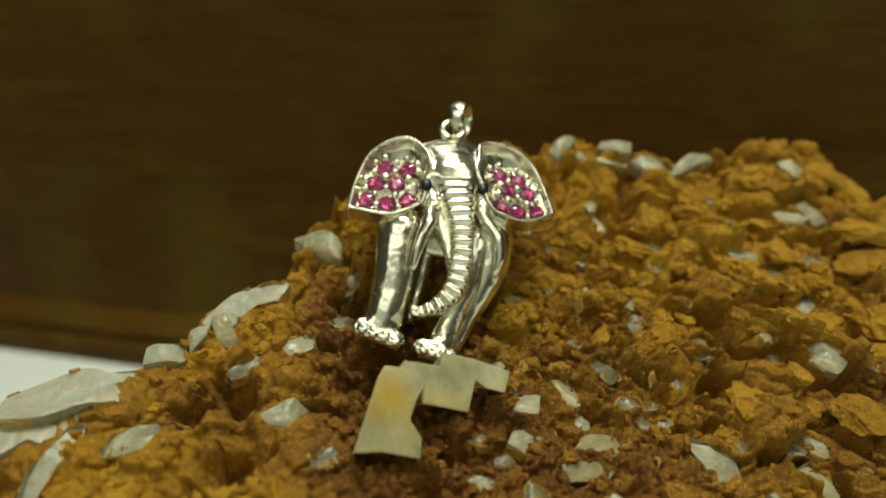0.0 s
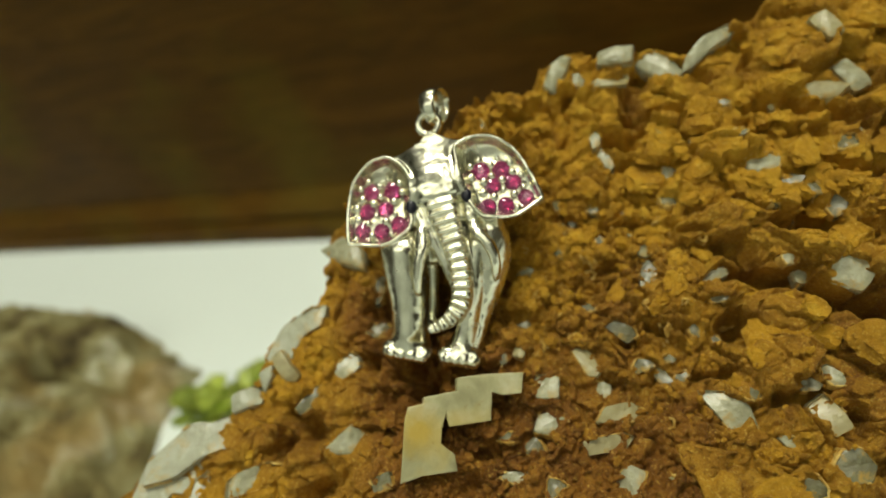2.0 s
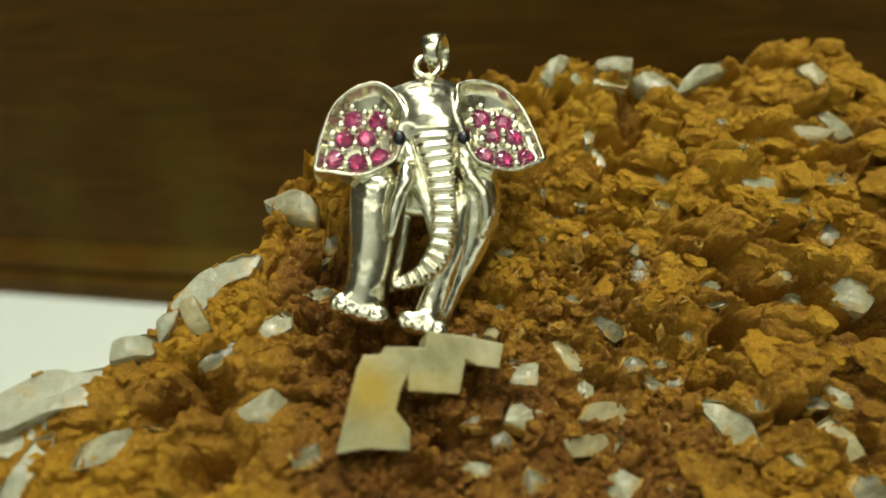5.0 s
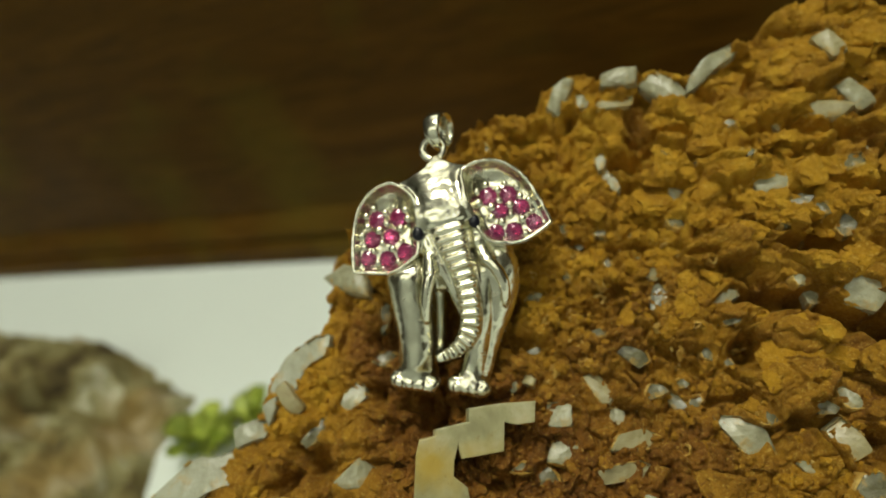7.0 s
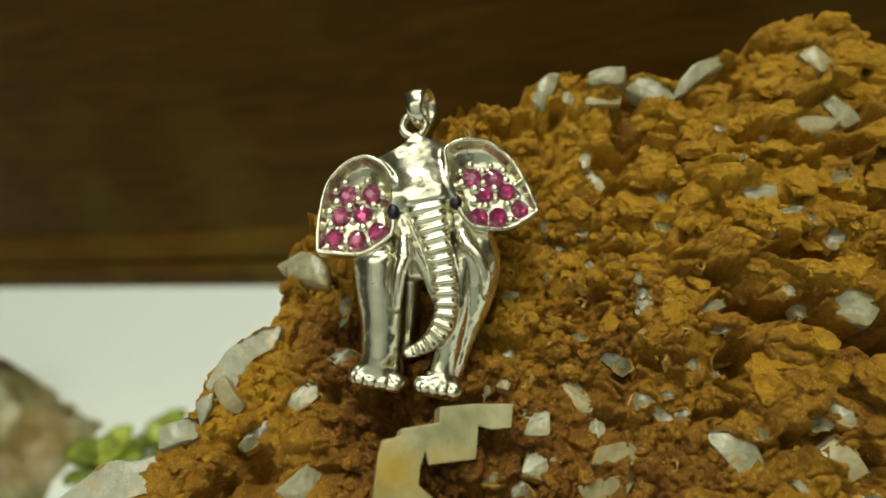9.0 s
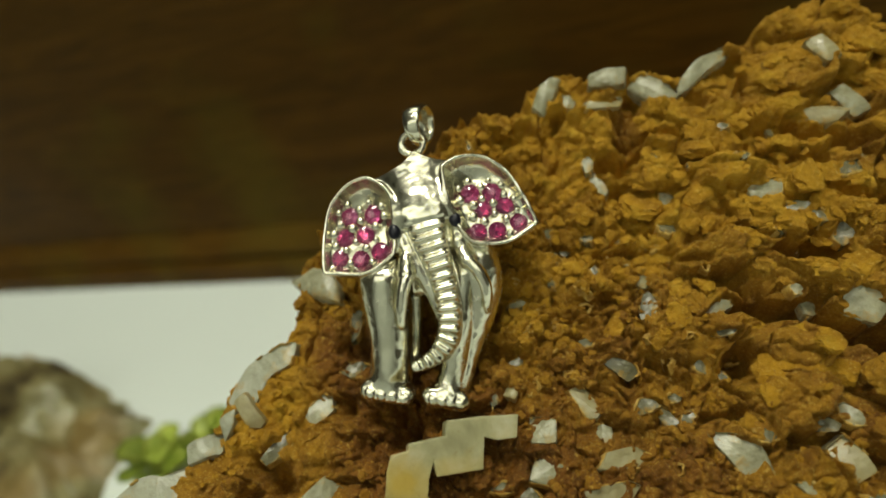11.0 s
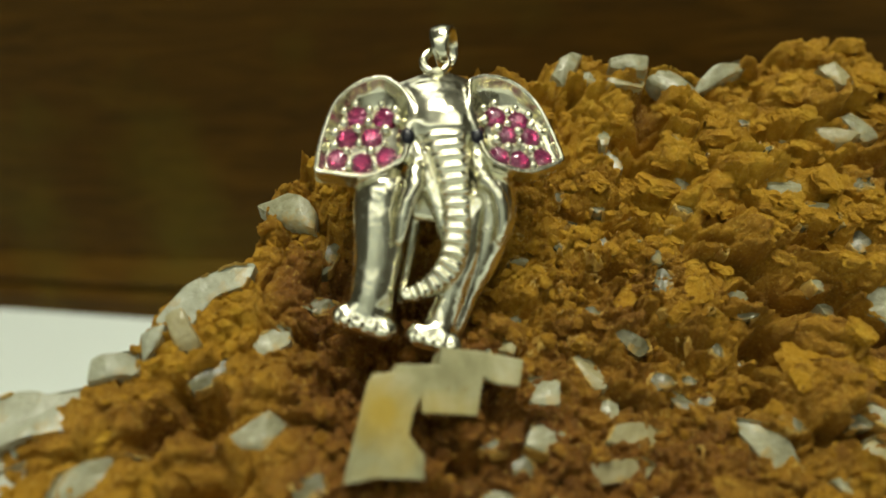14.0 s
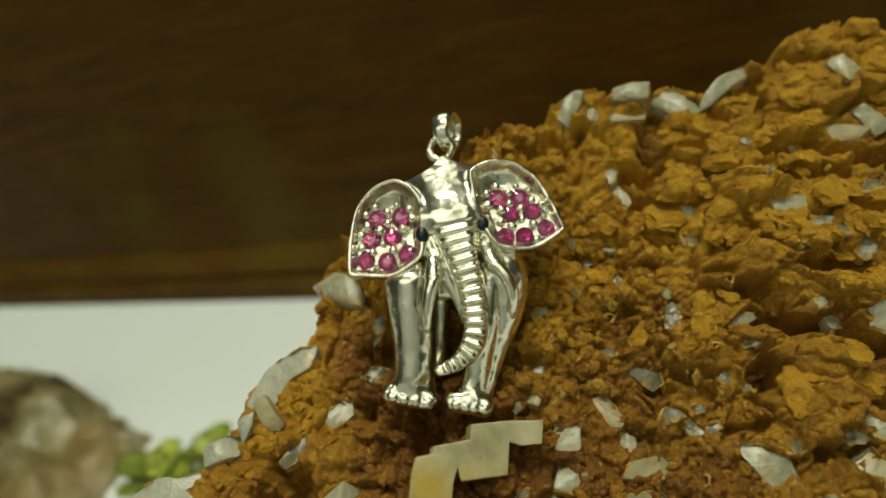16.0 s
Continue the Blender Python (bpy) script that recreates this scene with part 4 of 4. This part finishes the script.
    def trunk(self, path, first, last, pitch, depth, k=0.02, square=4.0):
        """A tapering bar with a flat ribbed front along (x, y, z, half width, half thickness)."""
        pts = np.array(path, float)
        pts = bend(pts)
        r = pts[:, 3].max()
        cut, x, y, z = self.window(pts[:, :3].min(0) - r, pts[:, :3].max(0) + r)
        best, along, front, away, run = None, None, None, None, 0.0
        for p, q in zip(pts[:-1], pts[1:]):
            v = q[:2] - p[:2]
            L = np.linalg.norm(v)
            t = np.clip(((x - p[0]) * v[0] + (y - p[1]) * v[1]) / L**2, 0, 1)
            lat = np.hypot(x - p[0] - t * v[0], y - p[1] - t * v[1])
            mid, half, thick = (p[m] + t * (q[m] - p[m]) for m in (2, 3, 4))
            dz = (z - mid) / thick
            d = (((lat / half) ** square + np.abs(dz) ** square) ** (1 / square) - 1) * np.minimum(half, thick)
            s = run + t * L
            if best is None:
                best, along, front, away = d, s + 0 * d, dz + 0 * d, lat + 0 * d
            else:
                near = lat + 0 * d < away
                best, along, front = np.where(near, d, best), np.where(near, s, along), np.where(near, dz, front)
                away = np.where(near, lat + 0 * d, away)
            run += L
        wave = np.abs(((along - first) / pitch) % 1.0 - 0.5) * 2
        groove = (0.5 + 0.5 * np.cos(math.pi * wave)) ** 1.3
        mask = np.clip((front - 0.35) / 0.35, 0, 1) * ((along > first) & (along < last))
        self.join(cut, best + depth * groove * mask, k)

    def ear(self, outline, floor, k=0.03):
        p = round_off(outline)
        cut, x, y, z = self.window((*p.min(0), -0.12), (*p.max(0), 0.42), 0.08)
        X, Y = np.broadcast_arrays(x[:, :, 0], y[:, :, 0])
        sd = edge_distance(p, X, Y)
        base = floor(X)
        depth = -sd
        rim = 0.080 * np.clip(1 - (depth - 0.034) / 0.085, 0, 1) ** 2.0
        high = np.clip((Y - 1.75) / 0.45, 0, 1)
        bowl = -0.12 * np.clip((depth - 0.02) / 0.22, 0, 1) ** 0.9 * high * high * (3 - 2 * high)
        top = base + rim + bowl
        d = np.maximum(np.maximum(sd[:, :, None], (z - top[:, :, None]) * 0.85), (base[:, :, None] - 0.15) - z)
        self.join(cut, d, k)

    def shield(self, outline, k=0.07):
        p = round_off(outline)
        cut, x, y, z = self.window((*p.min(0), -0.12), (*p.max(0), 0.42), 0.08)
        X, Y = np.broadcast_arrays(x[:, :, 0], y[:, :, 0])
        sd = edge_distance(p, X, Y)
        rise = 0.350 - 0.62 * np.clip(Y - 1.90, 0, 1) ** 1.7 - 1.2 * np.clip(1.90 - Y, 0, 1) ** 2
        wide = 0.34 + 0.9 * np.clip(Y - 2.12, 0, 1) ** 1.6
        u = np.clip(np.abs(X - 0.552) / wide, 0, 1.3)
        top = rise - 0.12 * u**2.2
        d = np.maximum(np.maximum(sd[:, :, None], (z - top[:, :, None]) * 0.9), -0.10 - z)
        self.join(cut, d, k)

    def sample(self, at):
        """The field between grid points."""
        at = np.clip(at, 0, np.array(self.d.shape) - 1.001)
        i = at.astype(int)
        f = at - i
        total = 0.0
        for a in (0, 1):
            for b in (0, 1):
                for c in (0, 1):
                    weight = (f[:, 0] if a else 1 - f[:, 0]) * (f[:, 1] if b else 1 - f[:, 1]) * (f[:, 2] if c else 1 - f[:, 2])
                    total = total + weight * self.d[i[:, 0] + a, i[:, 1] + b, i[:, 2] + c]
        return total

    def skin(self):
        """Naive surface nets."""
        d = self.d
        neg = d < 0
        cells = np.zeros([n - 1 for n in d.shape], np.int8)
        for i in (0, 1):
            for j in (0, 1):
                for k in (0, 1):
                    cells += neg[i:d.shape[0] - 1 + i, j:d.shape[1] - 1 + j, k:d.shape[2] - 1 + k]
        cross = (cells > 0) & (cells < 8)
        where = np.argwhere(cross)
        ids = np.full(cross.shape, -1, np.int64)
        ids[tuple(where.T)] = np.arange(len(where))
        total, count = np.zeros((len(where), 3)), np.zeros(len(where))
        corners = [(i, j, k) for i in (0, 1) for j in (0, 1) for k in (0, 1)]
        for a in corners:
            for ax in range(3):
                if a[ax]:
                    continue
                b = list(a)
                b[ax] = 1
                va = d[tuple((where + a).T)]
                vb = d[tuple((where + b).T)]
                hit = (va < 0) != (vb < 0)
                t = np.where(hit, va / np.where(hit, va - vb, 1), 0)
                pos = np.array(a, float) + np.eye(3)[ax] * t[:, None]
                total += pos * hit[:, None]
                count += hit
        at = where + total / count[:, None]
        for _ in range(3):
            slope = np.stack([self.sample(at + e) - self.sample(at - e) for e in 0.7 * np.eye(3)], 1) / 1.4
            at = at - np.clip(self.sample(at)[:, None] * slope / np.maximum((slope**2).sum(1, keepdims=True), 1e-9), -0.4, 0.4)
        verts = at * self.step + self.lo
        quads = []
        for ax in range(3):
            u, v = (ax + 1) % 3, (ax + 2) % 3
            lo = [slice(1, -1)] * 3
            lo[ax] = slice(0, -1)
            hi = list(lo)
            hi[ax] = slice(1, None)
            s0, s1 = neg[tuple(lo)], neg[tuple(hi)]
            for flip in (False, True):
                e = np.argwhere((s0 & ~s1) if not flip else (~s0 & s1))
                off = np.array([1, 1, 1])
                off[ax] = 0
                e = e + off
                du, dv = np.eye(3, dtype=int)[u], np.eye(3, dtype=int)[v]
                ring = [e - du - dv, e - dv, e, e - du]
                if flip:
                    ring = ring[::-1]
                quads.append(np.stack([ids[tuple(q.T)] for q in ring], 1))
        quads = np.concatenate(quads)
        return verts, quads[(quads >= 0).all(1)]


def sag(y, depth, top=1.45, foot=0.15):
    """How far the lower body falls back behind the head's plane."""
    return -depth * np.clip((top - y) / (top - foot), 0, 1)


def lower(path, depth, top=1.45, foot=0.15):
    return [(p[0], p[1], p[2] + float(sag(p[1], depth, top, foot)), *p[3:]) for p in path]


def build_pendant_body():
    c = Cast((-0.76, -0.34, -0.57), (1.82, 2.66, 0.50), 0.0095)
    # body and legs
    c.ball((0.60, 1.32, -0.16), (0.60, 0.30, 0.15), 0.05)
    c.column(lower([(0.02, 1.60, -0.16, 0.20), (-0.01, 1.36, -0.05, 0.275), (-0.045, 1.00, -0.03, 0.262), (-0.09, 0.68, -0.02, 0.236), (-0.145, 0.45, -0.01, 0.220), (-0.18, 0.34, 0.0, 0.224),
                    (-0.205, 0.24, -0.05, 0.232), (-0.230, 0.14, -0.08, 0.236)], 0.27), 0.04)
    c.column(lower([(0.32, 1.30, -0.14, 0.10), (0.25, 1.04, -0.15, 0.08), (0.165, 0.70, -0.14, 0.07), (0.05, 0.34, -0.10, 0.085)], 0.27), 0.02)
    c.column(lower([(0.93, 1.62, -0.14, 0.14), (0.96, 1.42, -0.06, 0.21), (0.985, 1.22, -0.04, 0.24), (0.955, 0.94, -0.05, 0.225), (0.81, 0.60, -0.06, 0.175), (0.635, 0.30, -0.06, 0.13),
                    (0.53, 0.08, -0.04, 0.12), (0.46, -0.06, -0.04, 0.10)], 0.26), 0.04)
    c.column(lower([(0.88, 1.45, -0.04, 0.10), (0.82, 1.16, 0.04, 0.15), (0.66, 0.66, 0.05, 0.15), (0.52, 0.34, 0.03, 0.145), (0.445, 0.18, 0.0, 0.16), (0.375, 0.07, -0.03, 0.19), (0.345, -0.02, -0.04, 0.20)],
                   0.26), 0.025)
    for (x0, y0), (x1, y1) in (((-0.405, 0.215), (-0.095, 0.095)), ((0.225, 0.005), (0.465, -0.090))):
        c.trunk([(x0 - 0.02, y0 + 0.01, -0.26, 0.112, 0.164), (x1 + 0.01, y1 - 0.005, -0.25, 0.112, 0.160)], 0, 0, 0.1, 0, 0.055, 4.0)
        for t in (-0.04, 0.32, 0.68, 1.04):
            x, y = x0 + t * (x1 - x0), y0 + t * (y1 - y0)
            c.ball((x, y - 0.024, -0.098), (0.054, 0.062, 0.022), 0.008)
    c.ball((0.72, 1.28, -0.11), (0.27, 0.34, 0.14), 0.04)
    # head: a smooth shield between the ears that rises to a ridge under the ring
    c.limb([(0.57, 2.36, 0.03, 0.085), (0.58, 2.54, 0.0, 0.06)], 0.10)
    c.column([(0.84, 1.76, 0.11, 0.08), (0.84, 1.50, 0.13, 0.10), (0.86, 1.33, 0.12, 0.09)], 0.06)
    # ears
    c.ear(EAR_L, ear_floor_l)
    c.ear(EAR_R, ear_floor_r)
    c.shield(HEAD)
    # cheek that runs down beside the trunk
    c.column([(0.26, 1.80, 0.12, 0.10), (0.31, 1.52, 0.13, 0.12), (0.38, 1.28, 0.13, 0.10), (0.45, 1.05, 0.12, 0.07), (0.49, 0.78, 0.10, 0.05)], 0.04)
    # trunk
    c.trunk(lower([(0.548, 2.00, 0.08, 0.190, 0.17), (0.548, 1.86, 0.150, 0.205, 0.17), (0.552, 1.66, 0.19, 0.192, 0.175), (0.574, 1.42, 0.20, 0.158, 0.17), (0.596, 1.18, 0.20, 0.130, 0.155), (0.596, 0.94, 0.19, 0.121, 0.135),
             (0.567, 0.72, 0.18, 0.119, 0.12), (0.520, 0.58, 0.16, 0.118, 0.115), (0.445, 0.485, 0.14, 0.110, 0.105), (0.345, 0.41, 0.12, 0.090, 0.095), (0.235, 0.37, 0.10, 0.074, 0.08),
             (0.125, 0.352, 0.08, 0.060, 0.068)], 0.14, 1.45, 0.35), 0.20, 2.07, 0.106, 0.031, 0.03, 5.0)
    # tusks with the lips that they grow from
    c.limb([(0.27, 1.44, 0.19, 0.08), (0.245, 1.28, 0.22, 0.095)], 0.025)
    c.column(lower([(0.24, 1.25, 0.27, 0.084), (0.175, 1.11, 0.30, 0.074), (0.120, 0.95, 0.305, 0.062), (0.070, 0.73, 0.265, 0.040)], 0.14, 1.35, 0.75), 0.012, 0.07)
    c.limb([(0.85, 1.36, 0.17, 0.08), (0.88, 1.28, 0.19, 0.095)], 0.025)
    c.column(lower([(0.88, 1.28, 0.23, 0.084), (0.965, 1.14, 0.28, 0.076), (1.000, 1.00, 0.295, 0.066), (0.995, 0.86, 0.275, 0.055), (0.950, 0.71, 0.225, 0.038)], 0.14, 1.35, 0.75), 0.012, 0.07)
    # eye sockets
    c.ball((0.218, 1.728, 0.185), (0.085, 0.105, 0.07), 0.03)
    c.ball((0.845, 1.715, 0.18), (0.075, 0.105, 0.07), 0.03)
    x, y, z = c.axes
    back = np.maximum(-0.26 + sag(y, 0.27), -0.52)
    c.d = np.maximum(c.d, back[None, :, None] - z[None, None, :])
    return c.skin()


def smooth_mesh(name, verts, faces, material):
    me = bpy.data.meshes.new(name)
    me.vertices.add(len(verts))
    me.vertices.foreach_set("co", (verts * CM).astype(np.float32).ravel())
    me.loops.add(faces.size)
    me.loops.foreach_set("vertex_index", faces.astype(np.int32).ravel())
    me.polygons.add(len(faces))
    me.polygons.foreach_set("loop_start", np.arange(0, faces.size, 4, dtype=np.int32))
    me.update(calc_edges=True)
    me.validate()
    me.materials.append(material)
    me.shade_smooth()
    return me


pv, pf = build_pendant_body()
body = hang("silver_body", smooth_mesh("silver_body", pv, pf, SILVER), pendant, "cast silver elephant with a ribbed trunk")
soften = body.modifiers.new("soften", "SMOOTH")
soften.factor, soften.iterations = 0.5, 2


def tube(path, radius, sides=14, closed=True, flat=1.0):
    """A tube along points (cm); radius may be a function of the step 0..1; flat squeezes it across."""
    bm = bmesh.new()
    n = len(path)
    rings = []
    for k, p in enumerate(path):
        p = Vector(p)
        ahead = (Vector(path[(k + 1) % n]) - Vector(path[k - 1])).normalized()
        center = sum((Vector(q) for q in path), Vector()) / n
        out = p - center
        out = (out - ahead * out.dot(ahead)).normalized()
        side = ahead.cross(out)
        r = radius(k / n) if callable(radius) else radius
        rings.append([bm.verts.new((p + out * r * math.cos(2 * math.pi * s / sides) + side * r * flat * math.sin(2 * math.pi * s / sides)) * CM) for s in range(sides)])
    for k in range(n if closed else n - 1):
        one, two = rings[k], rings[(k + 1) % n]
        for s in range(sides):
            bm.faces.new((one[s], one[(s + 1) % sides], two[(s + 1) % sides], two[s]))
    bmesh.ops.recalc_face_normals(bm, faces=bm.faces[:])
    return bm


circle = [(0.58 + 0.120 * math.cos(t), 2.680 + 0.120 * math.sin(t), -0.03) for t in np.linspace(0, 2 * math.pi, 40, endpoint=False)]
part("ring", tube(circle, 0.044), SILVER, pendant, "small silver ring on the crown", smooth=True)
BAIL_SIDE = Vector((0.35, 0.05, -0.93)).normalized()
loop = []
for t in np.linspace(0, 2 * math.pi, 56, endpoint=False):
    p = Vector((0.69, 2.872, -0.08)) + BAIL_SIDE * (0.205 * math.cos(t)) + Vector((0.10, 0.99, 0.0)) * (0.200 * math.sin(t))
    loop.append(tuple(p))
part("bail", tube(loop, lambda s: 0.034 + 0.012 * math.sin(2 * math.pi * s), 16, True, 2.8), SILVER, pendant, "broad silver bail loop", smooth=True)


def gem_mesh(radius):
    """A round cut stone: table, star and kite facets, girdle and a pointed foot."""
    bm = bmesh.new()
    top = [bm.verts.new((0.42 * radius * math.cos(t), 0.42 * radius * math.sin(t), 0.36 * radius)) for t in np.arange(8) * math.pi / 4]
    mid = [bm.verts.new((0.82 * radius * math.cos(t), 0.82 * radius * math.sin(t), 0.20 * radius)) for t in (np.arange(8) + 0.5) * math.pi / 4]
    rim = [bm.verts.new((radius * math.cos(t), radius * math.sin(t), 0.0)) for t in np.arange(16) * math.pi / 8]
    foot = bm.verts.new((0, 0, -0.7 * radius))
    bm.faces.new(top)
    for k in range(8):
        bm.faces.new((top[k], mid[k], top[(k + 1) % 8]))
        bm.faces.new((mid[k], top[k], rim[2 * k], rim[2 * k + 1]))
        bm.faces.new((mid[k], rim[2 * k + 1], rim[(2 * k + 2) % 16], top[(k + 1) % 8]))
    for k in range(16):
        bm.faces.new((rim[k], foot, rim[(k + 1) % 16]))
    bmesh.ops.recalc_face_normals(bm, faces=bm.faces[:])
    me = bpy.data.meshes.new("ruby")
    bm.to_mesh(me)
    bm.free()
    me.materials.append(RUBY)
    return me


def bead_mesh(radius):
    bm = bmesh.new()
    bmesh.ops.create_icosphere(bm, subdivisions=2, radius=radius)
    me = bpy.data.meshes.new("prong")
    bm.to_mesh(me)
    bm.free()
    me.materials.append(SILVER)
    me.shade_smooth()
    return me


GEM = gem_mesh(0.100 * CM)
BEAD = bead_mesh(0.046 * CM)
RUBIES_L = [(-0.22, 2.02), (0.02, 1.98), (-0.32, 1.81), (-0.10, 1.78), (-0.42, 1.61), (-0.20, 1.55), (0.02, 1.59)]
RUBIES_R = [(1.06, 1.96), (1.28, 1.93), (1.15, 1.77), (1.38, 1.76), (1.05, 1.54), (1.25, 1.52), (1.49, 1.57)]


def set_stones(stones, floor, slope, outline):
    beads = []
    r = random.Random(7)
    lean = Matrix.Rotation(math.atan(slope), 4, "Y")
    for x, y in stones:
        z = float(floor(np.array(x))) + 0.004
        hang("ruby", GEM, pendant, "pink faceted ruby", m=Matrix.Translation(Vector((x, y, z)) * CM) @ lean @ pose(0, 0, 0, r.uniform(-12, 12), r.uniform(-12, 12), r.uniform(0, 45)))
        for t in (0.5, 1.55, 2.6, 3.7, 4.75, 5.8):
            t += r.uniform(-0.15, 0.15)
            beads.append((x + 0.128 * math.cos(t), y + 0.128 * math.sin(t)))
    kept = []
    for bx, by in beads:
        if all(math.hypot(bx - kx, by - ky) > 0.085 for kx, ky in kept) and all(math.hypot(bx - sx, by - sy) > 0.104 for sx, sy in stones):
            kept.append((bx, by))
    inner = edge_distance(round_off(outline), np.array([k[0] for k in kept]), np.array([k[1] for k in kept])) < -0.09
    for (bx, by), within in zip(kept, inner):
        if not within:
            continue
        z = float(floor(np.array(bx))) + 0.02
        s = r.uniform(0.8, 1.2)
        hang("prong", BEAD, pendant, m=Matrix.Translation(Vector((bx, by, z)) * CM) @ Matrix.Diagonal((s, s, 0.85, 1)))


set_stones(RUBIES_L, ear_floor_l, -0.19, EAR_L)
set_stones(RUBIES_R, ear_floor_r, 0.21, EAR_R)

for ex, ey, ez in ((0.218, 1.728, 0.258), (0.847, 1.715, 0.250)):
    bm = bmesh.new()
    bmesh.ops.create_uvsphere(bm, u_segments=20, v_segments=12, radius=1.0)
    for v in bm.verts:
        v.co = Vector((v.co.x * 0.062, v.co.y * 0.082, v.co.z * 0.04)) * CM
    ob = part("eye", bm, SAPPHIRE, pendant, "near-black blue sapphire eye", smooth=True)
    ob.location = Vector((ex, ey, ez)) * CM


# ---- the second stone and the small plant on the table ----
def build_stone():
    stone = thing("rock", (-0.176, 0.09, 0.0), "pale grey-brown pitted stone on the white table", "rock")
    nx, ny = 260, 165
    x, y = np.meshgrid(np.linspace(-8.5, 8.6, nx), np.linspace(-6.6, 4.2, ny), indexing="ij")
    skew = x - 0.5 * np.clip(-y - 0.4, 0, 6)
    top = np.interp(skew, [-8.2, -6.5, -3, 0.0, 1.2, 1.7, 2.0, 2.6, 3.2, 3.8, 4.3, 4.7, 5.0], [-1.0, 2.0, 3.0, 2.9, 2.85, 2.6, 1.9, 1.55, 1.25, 1.05, 0.8, 0.45, -1.0])
    across = np.where(y < 0, y / (5.8 - 0.40 * np.clip(skew - 0.5, 0, 5)), y / (2.8 - 0.3 * np.clip(skew - 0.5, 0, 5))) + 0.10 * fractal(x * 0.6, y * 0.6, 9, 3)
    z = np.where(top > 0, top * np.clip(1 - np.abs(across) ** 2.3, -1, 1), top)
    z = z + 0.34 * clods(x * 0.8, y * 0.9, 55, 0.25, 0.5) + 0.15 * clods(x * 2.0, y * 2.1, 66, 0.25, 0.5) + 0.04 * fractal(x * 4, y * 4, 77, 3)
    z = z - 1.0 * np.clip(1.3 - np.hypot(x - 2.1, (y + 0.45) * 0.7) / 0.30, 0, 1)
    z = np.where((top < 0.25) | (np.abs(across) > 0.97), -1, z)
    flat = (z < 0).reshape(-1)
    z = np.maximum(z, 0)
    ids = np.arange(nx * ny).reshape(nx, ny)
    quads = np.stack([ids[:-1, :-1], ids[1:, :-1], ids[1:, 1:], ids[:-1, 1:]], -1).reshape(-1, 4)
    quads = quads[~flat[quads].all(1)]
    p = np.stack([x, y, z], -1).reshape(-1, 3) * CM
    used = np.unique(quads)
    back = np.full(nx * ny, -1)
    back[used] = np.arange(len(used))
    hang("stone_body", mesh_of("stone_body", p[used], back[quads], GREY_STONE, True), stone)


build_stone()


def leaf_mesh(length, width):
    """A rounded, slightly cupped leaf that curls outwards."""
    bm = bmesh.new()
    rows = 9
    lines = []
    for i in range(rows):
        t = i / (rows - 1)
        half = 0.5 * width * math.sqrt(max(0.02, 1 - (1.75 * t - 0.9) ** 2 if t > 0.4 else 0.16 + 2.2 * t * t + 0.6 * t))
        z = length * (t - 0.22 * t * t)
        y = 0.34 * length * t * t
        lines.append([bm.verts.new(Vector((s * half, y - 0.16 * half * s * s, z)) * CM) for s in (-1, -0.5, 0, 0.5, 1)])
    for one, two in zip(lines, lines[1:]):
        for k in range(4):
            bm.faces.new((one[k], one[k + 1], two[k + 1], two[k]))
    bmesh.ops.solidify(bm, geom=bm.faces[:], thickness=0.03 * CM)
    me = bpy.data.meshes.new("leaf")
    bm.to_mesh(me)
    bm.free()
    me.materials.append(LEAF)
    me.shade_smooth()
    return me


LEAVES = [leaf_mesh(1.15, 0.80), leaf_mesh(0.95, 0.66), leaf_mesh(0.75, 0.56)]
for px, py, tall, count, seed in ((-0.1130, 0.0890, 0.98, 11, 12), (-0.1035, 0.0960, 0.85, 9, 5)):
    plant = thing("plant", (px, py, 0.0), "small pale green rosette of rounded leaves on the white table", "plant", "sprigs on the table")
    stem = bmesh.new()
    bmesh.ops.create_cone(stem, cap_ends=True, segments=10, radius1=0.0022, radius2=0.0012, depth=0.006, matrix=Matrix.Translation((0, 0, 0.003)))
    part("stem", stem, LEAF, plant)
    grow = random.Random(seed)
    for k in range(count):
        t = 2 * math.pi * k / count + grow.uniform(-0.25, 0.25)
        m = Matrix.Translation((0.0012 * math.cos(t), 0.0012 * math.sin(t), 0.003)) @ pose(0, 0, 0, 0, 0, math.degrees(t)) @ pose(0, 0, 0, -grow.uniform(5, 50), 0, 0)
        hang("leaf", LEAVES[k % 3], plant, m=m @ Matrix.Scale(tall * grow.uniform(0.85, 1.1), 4))
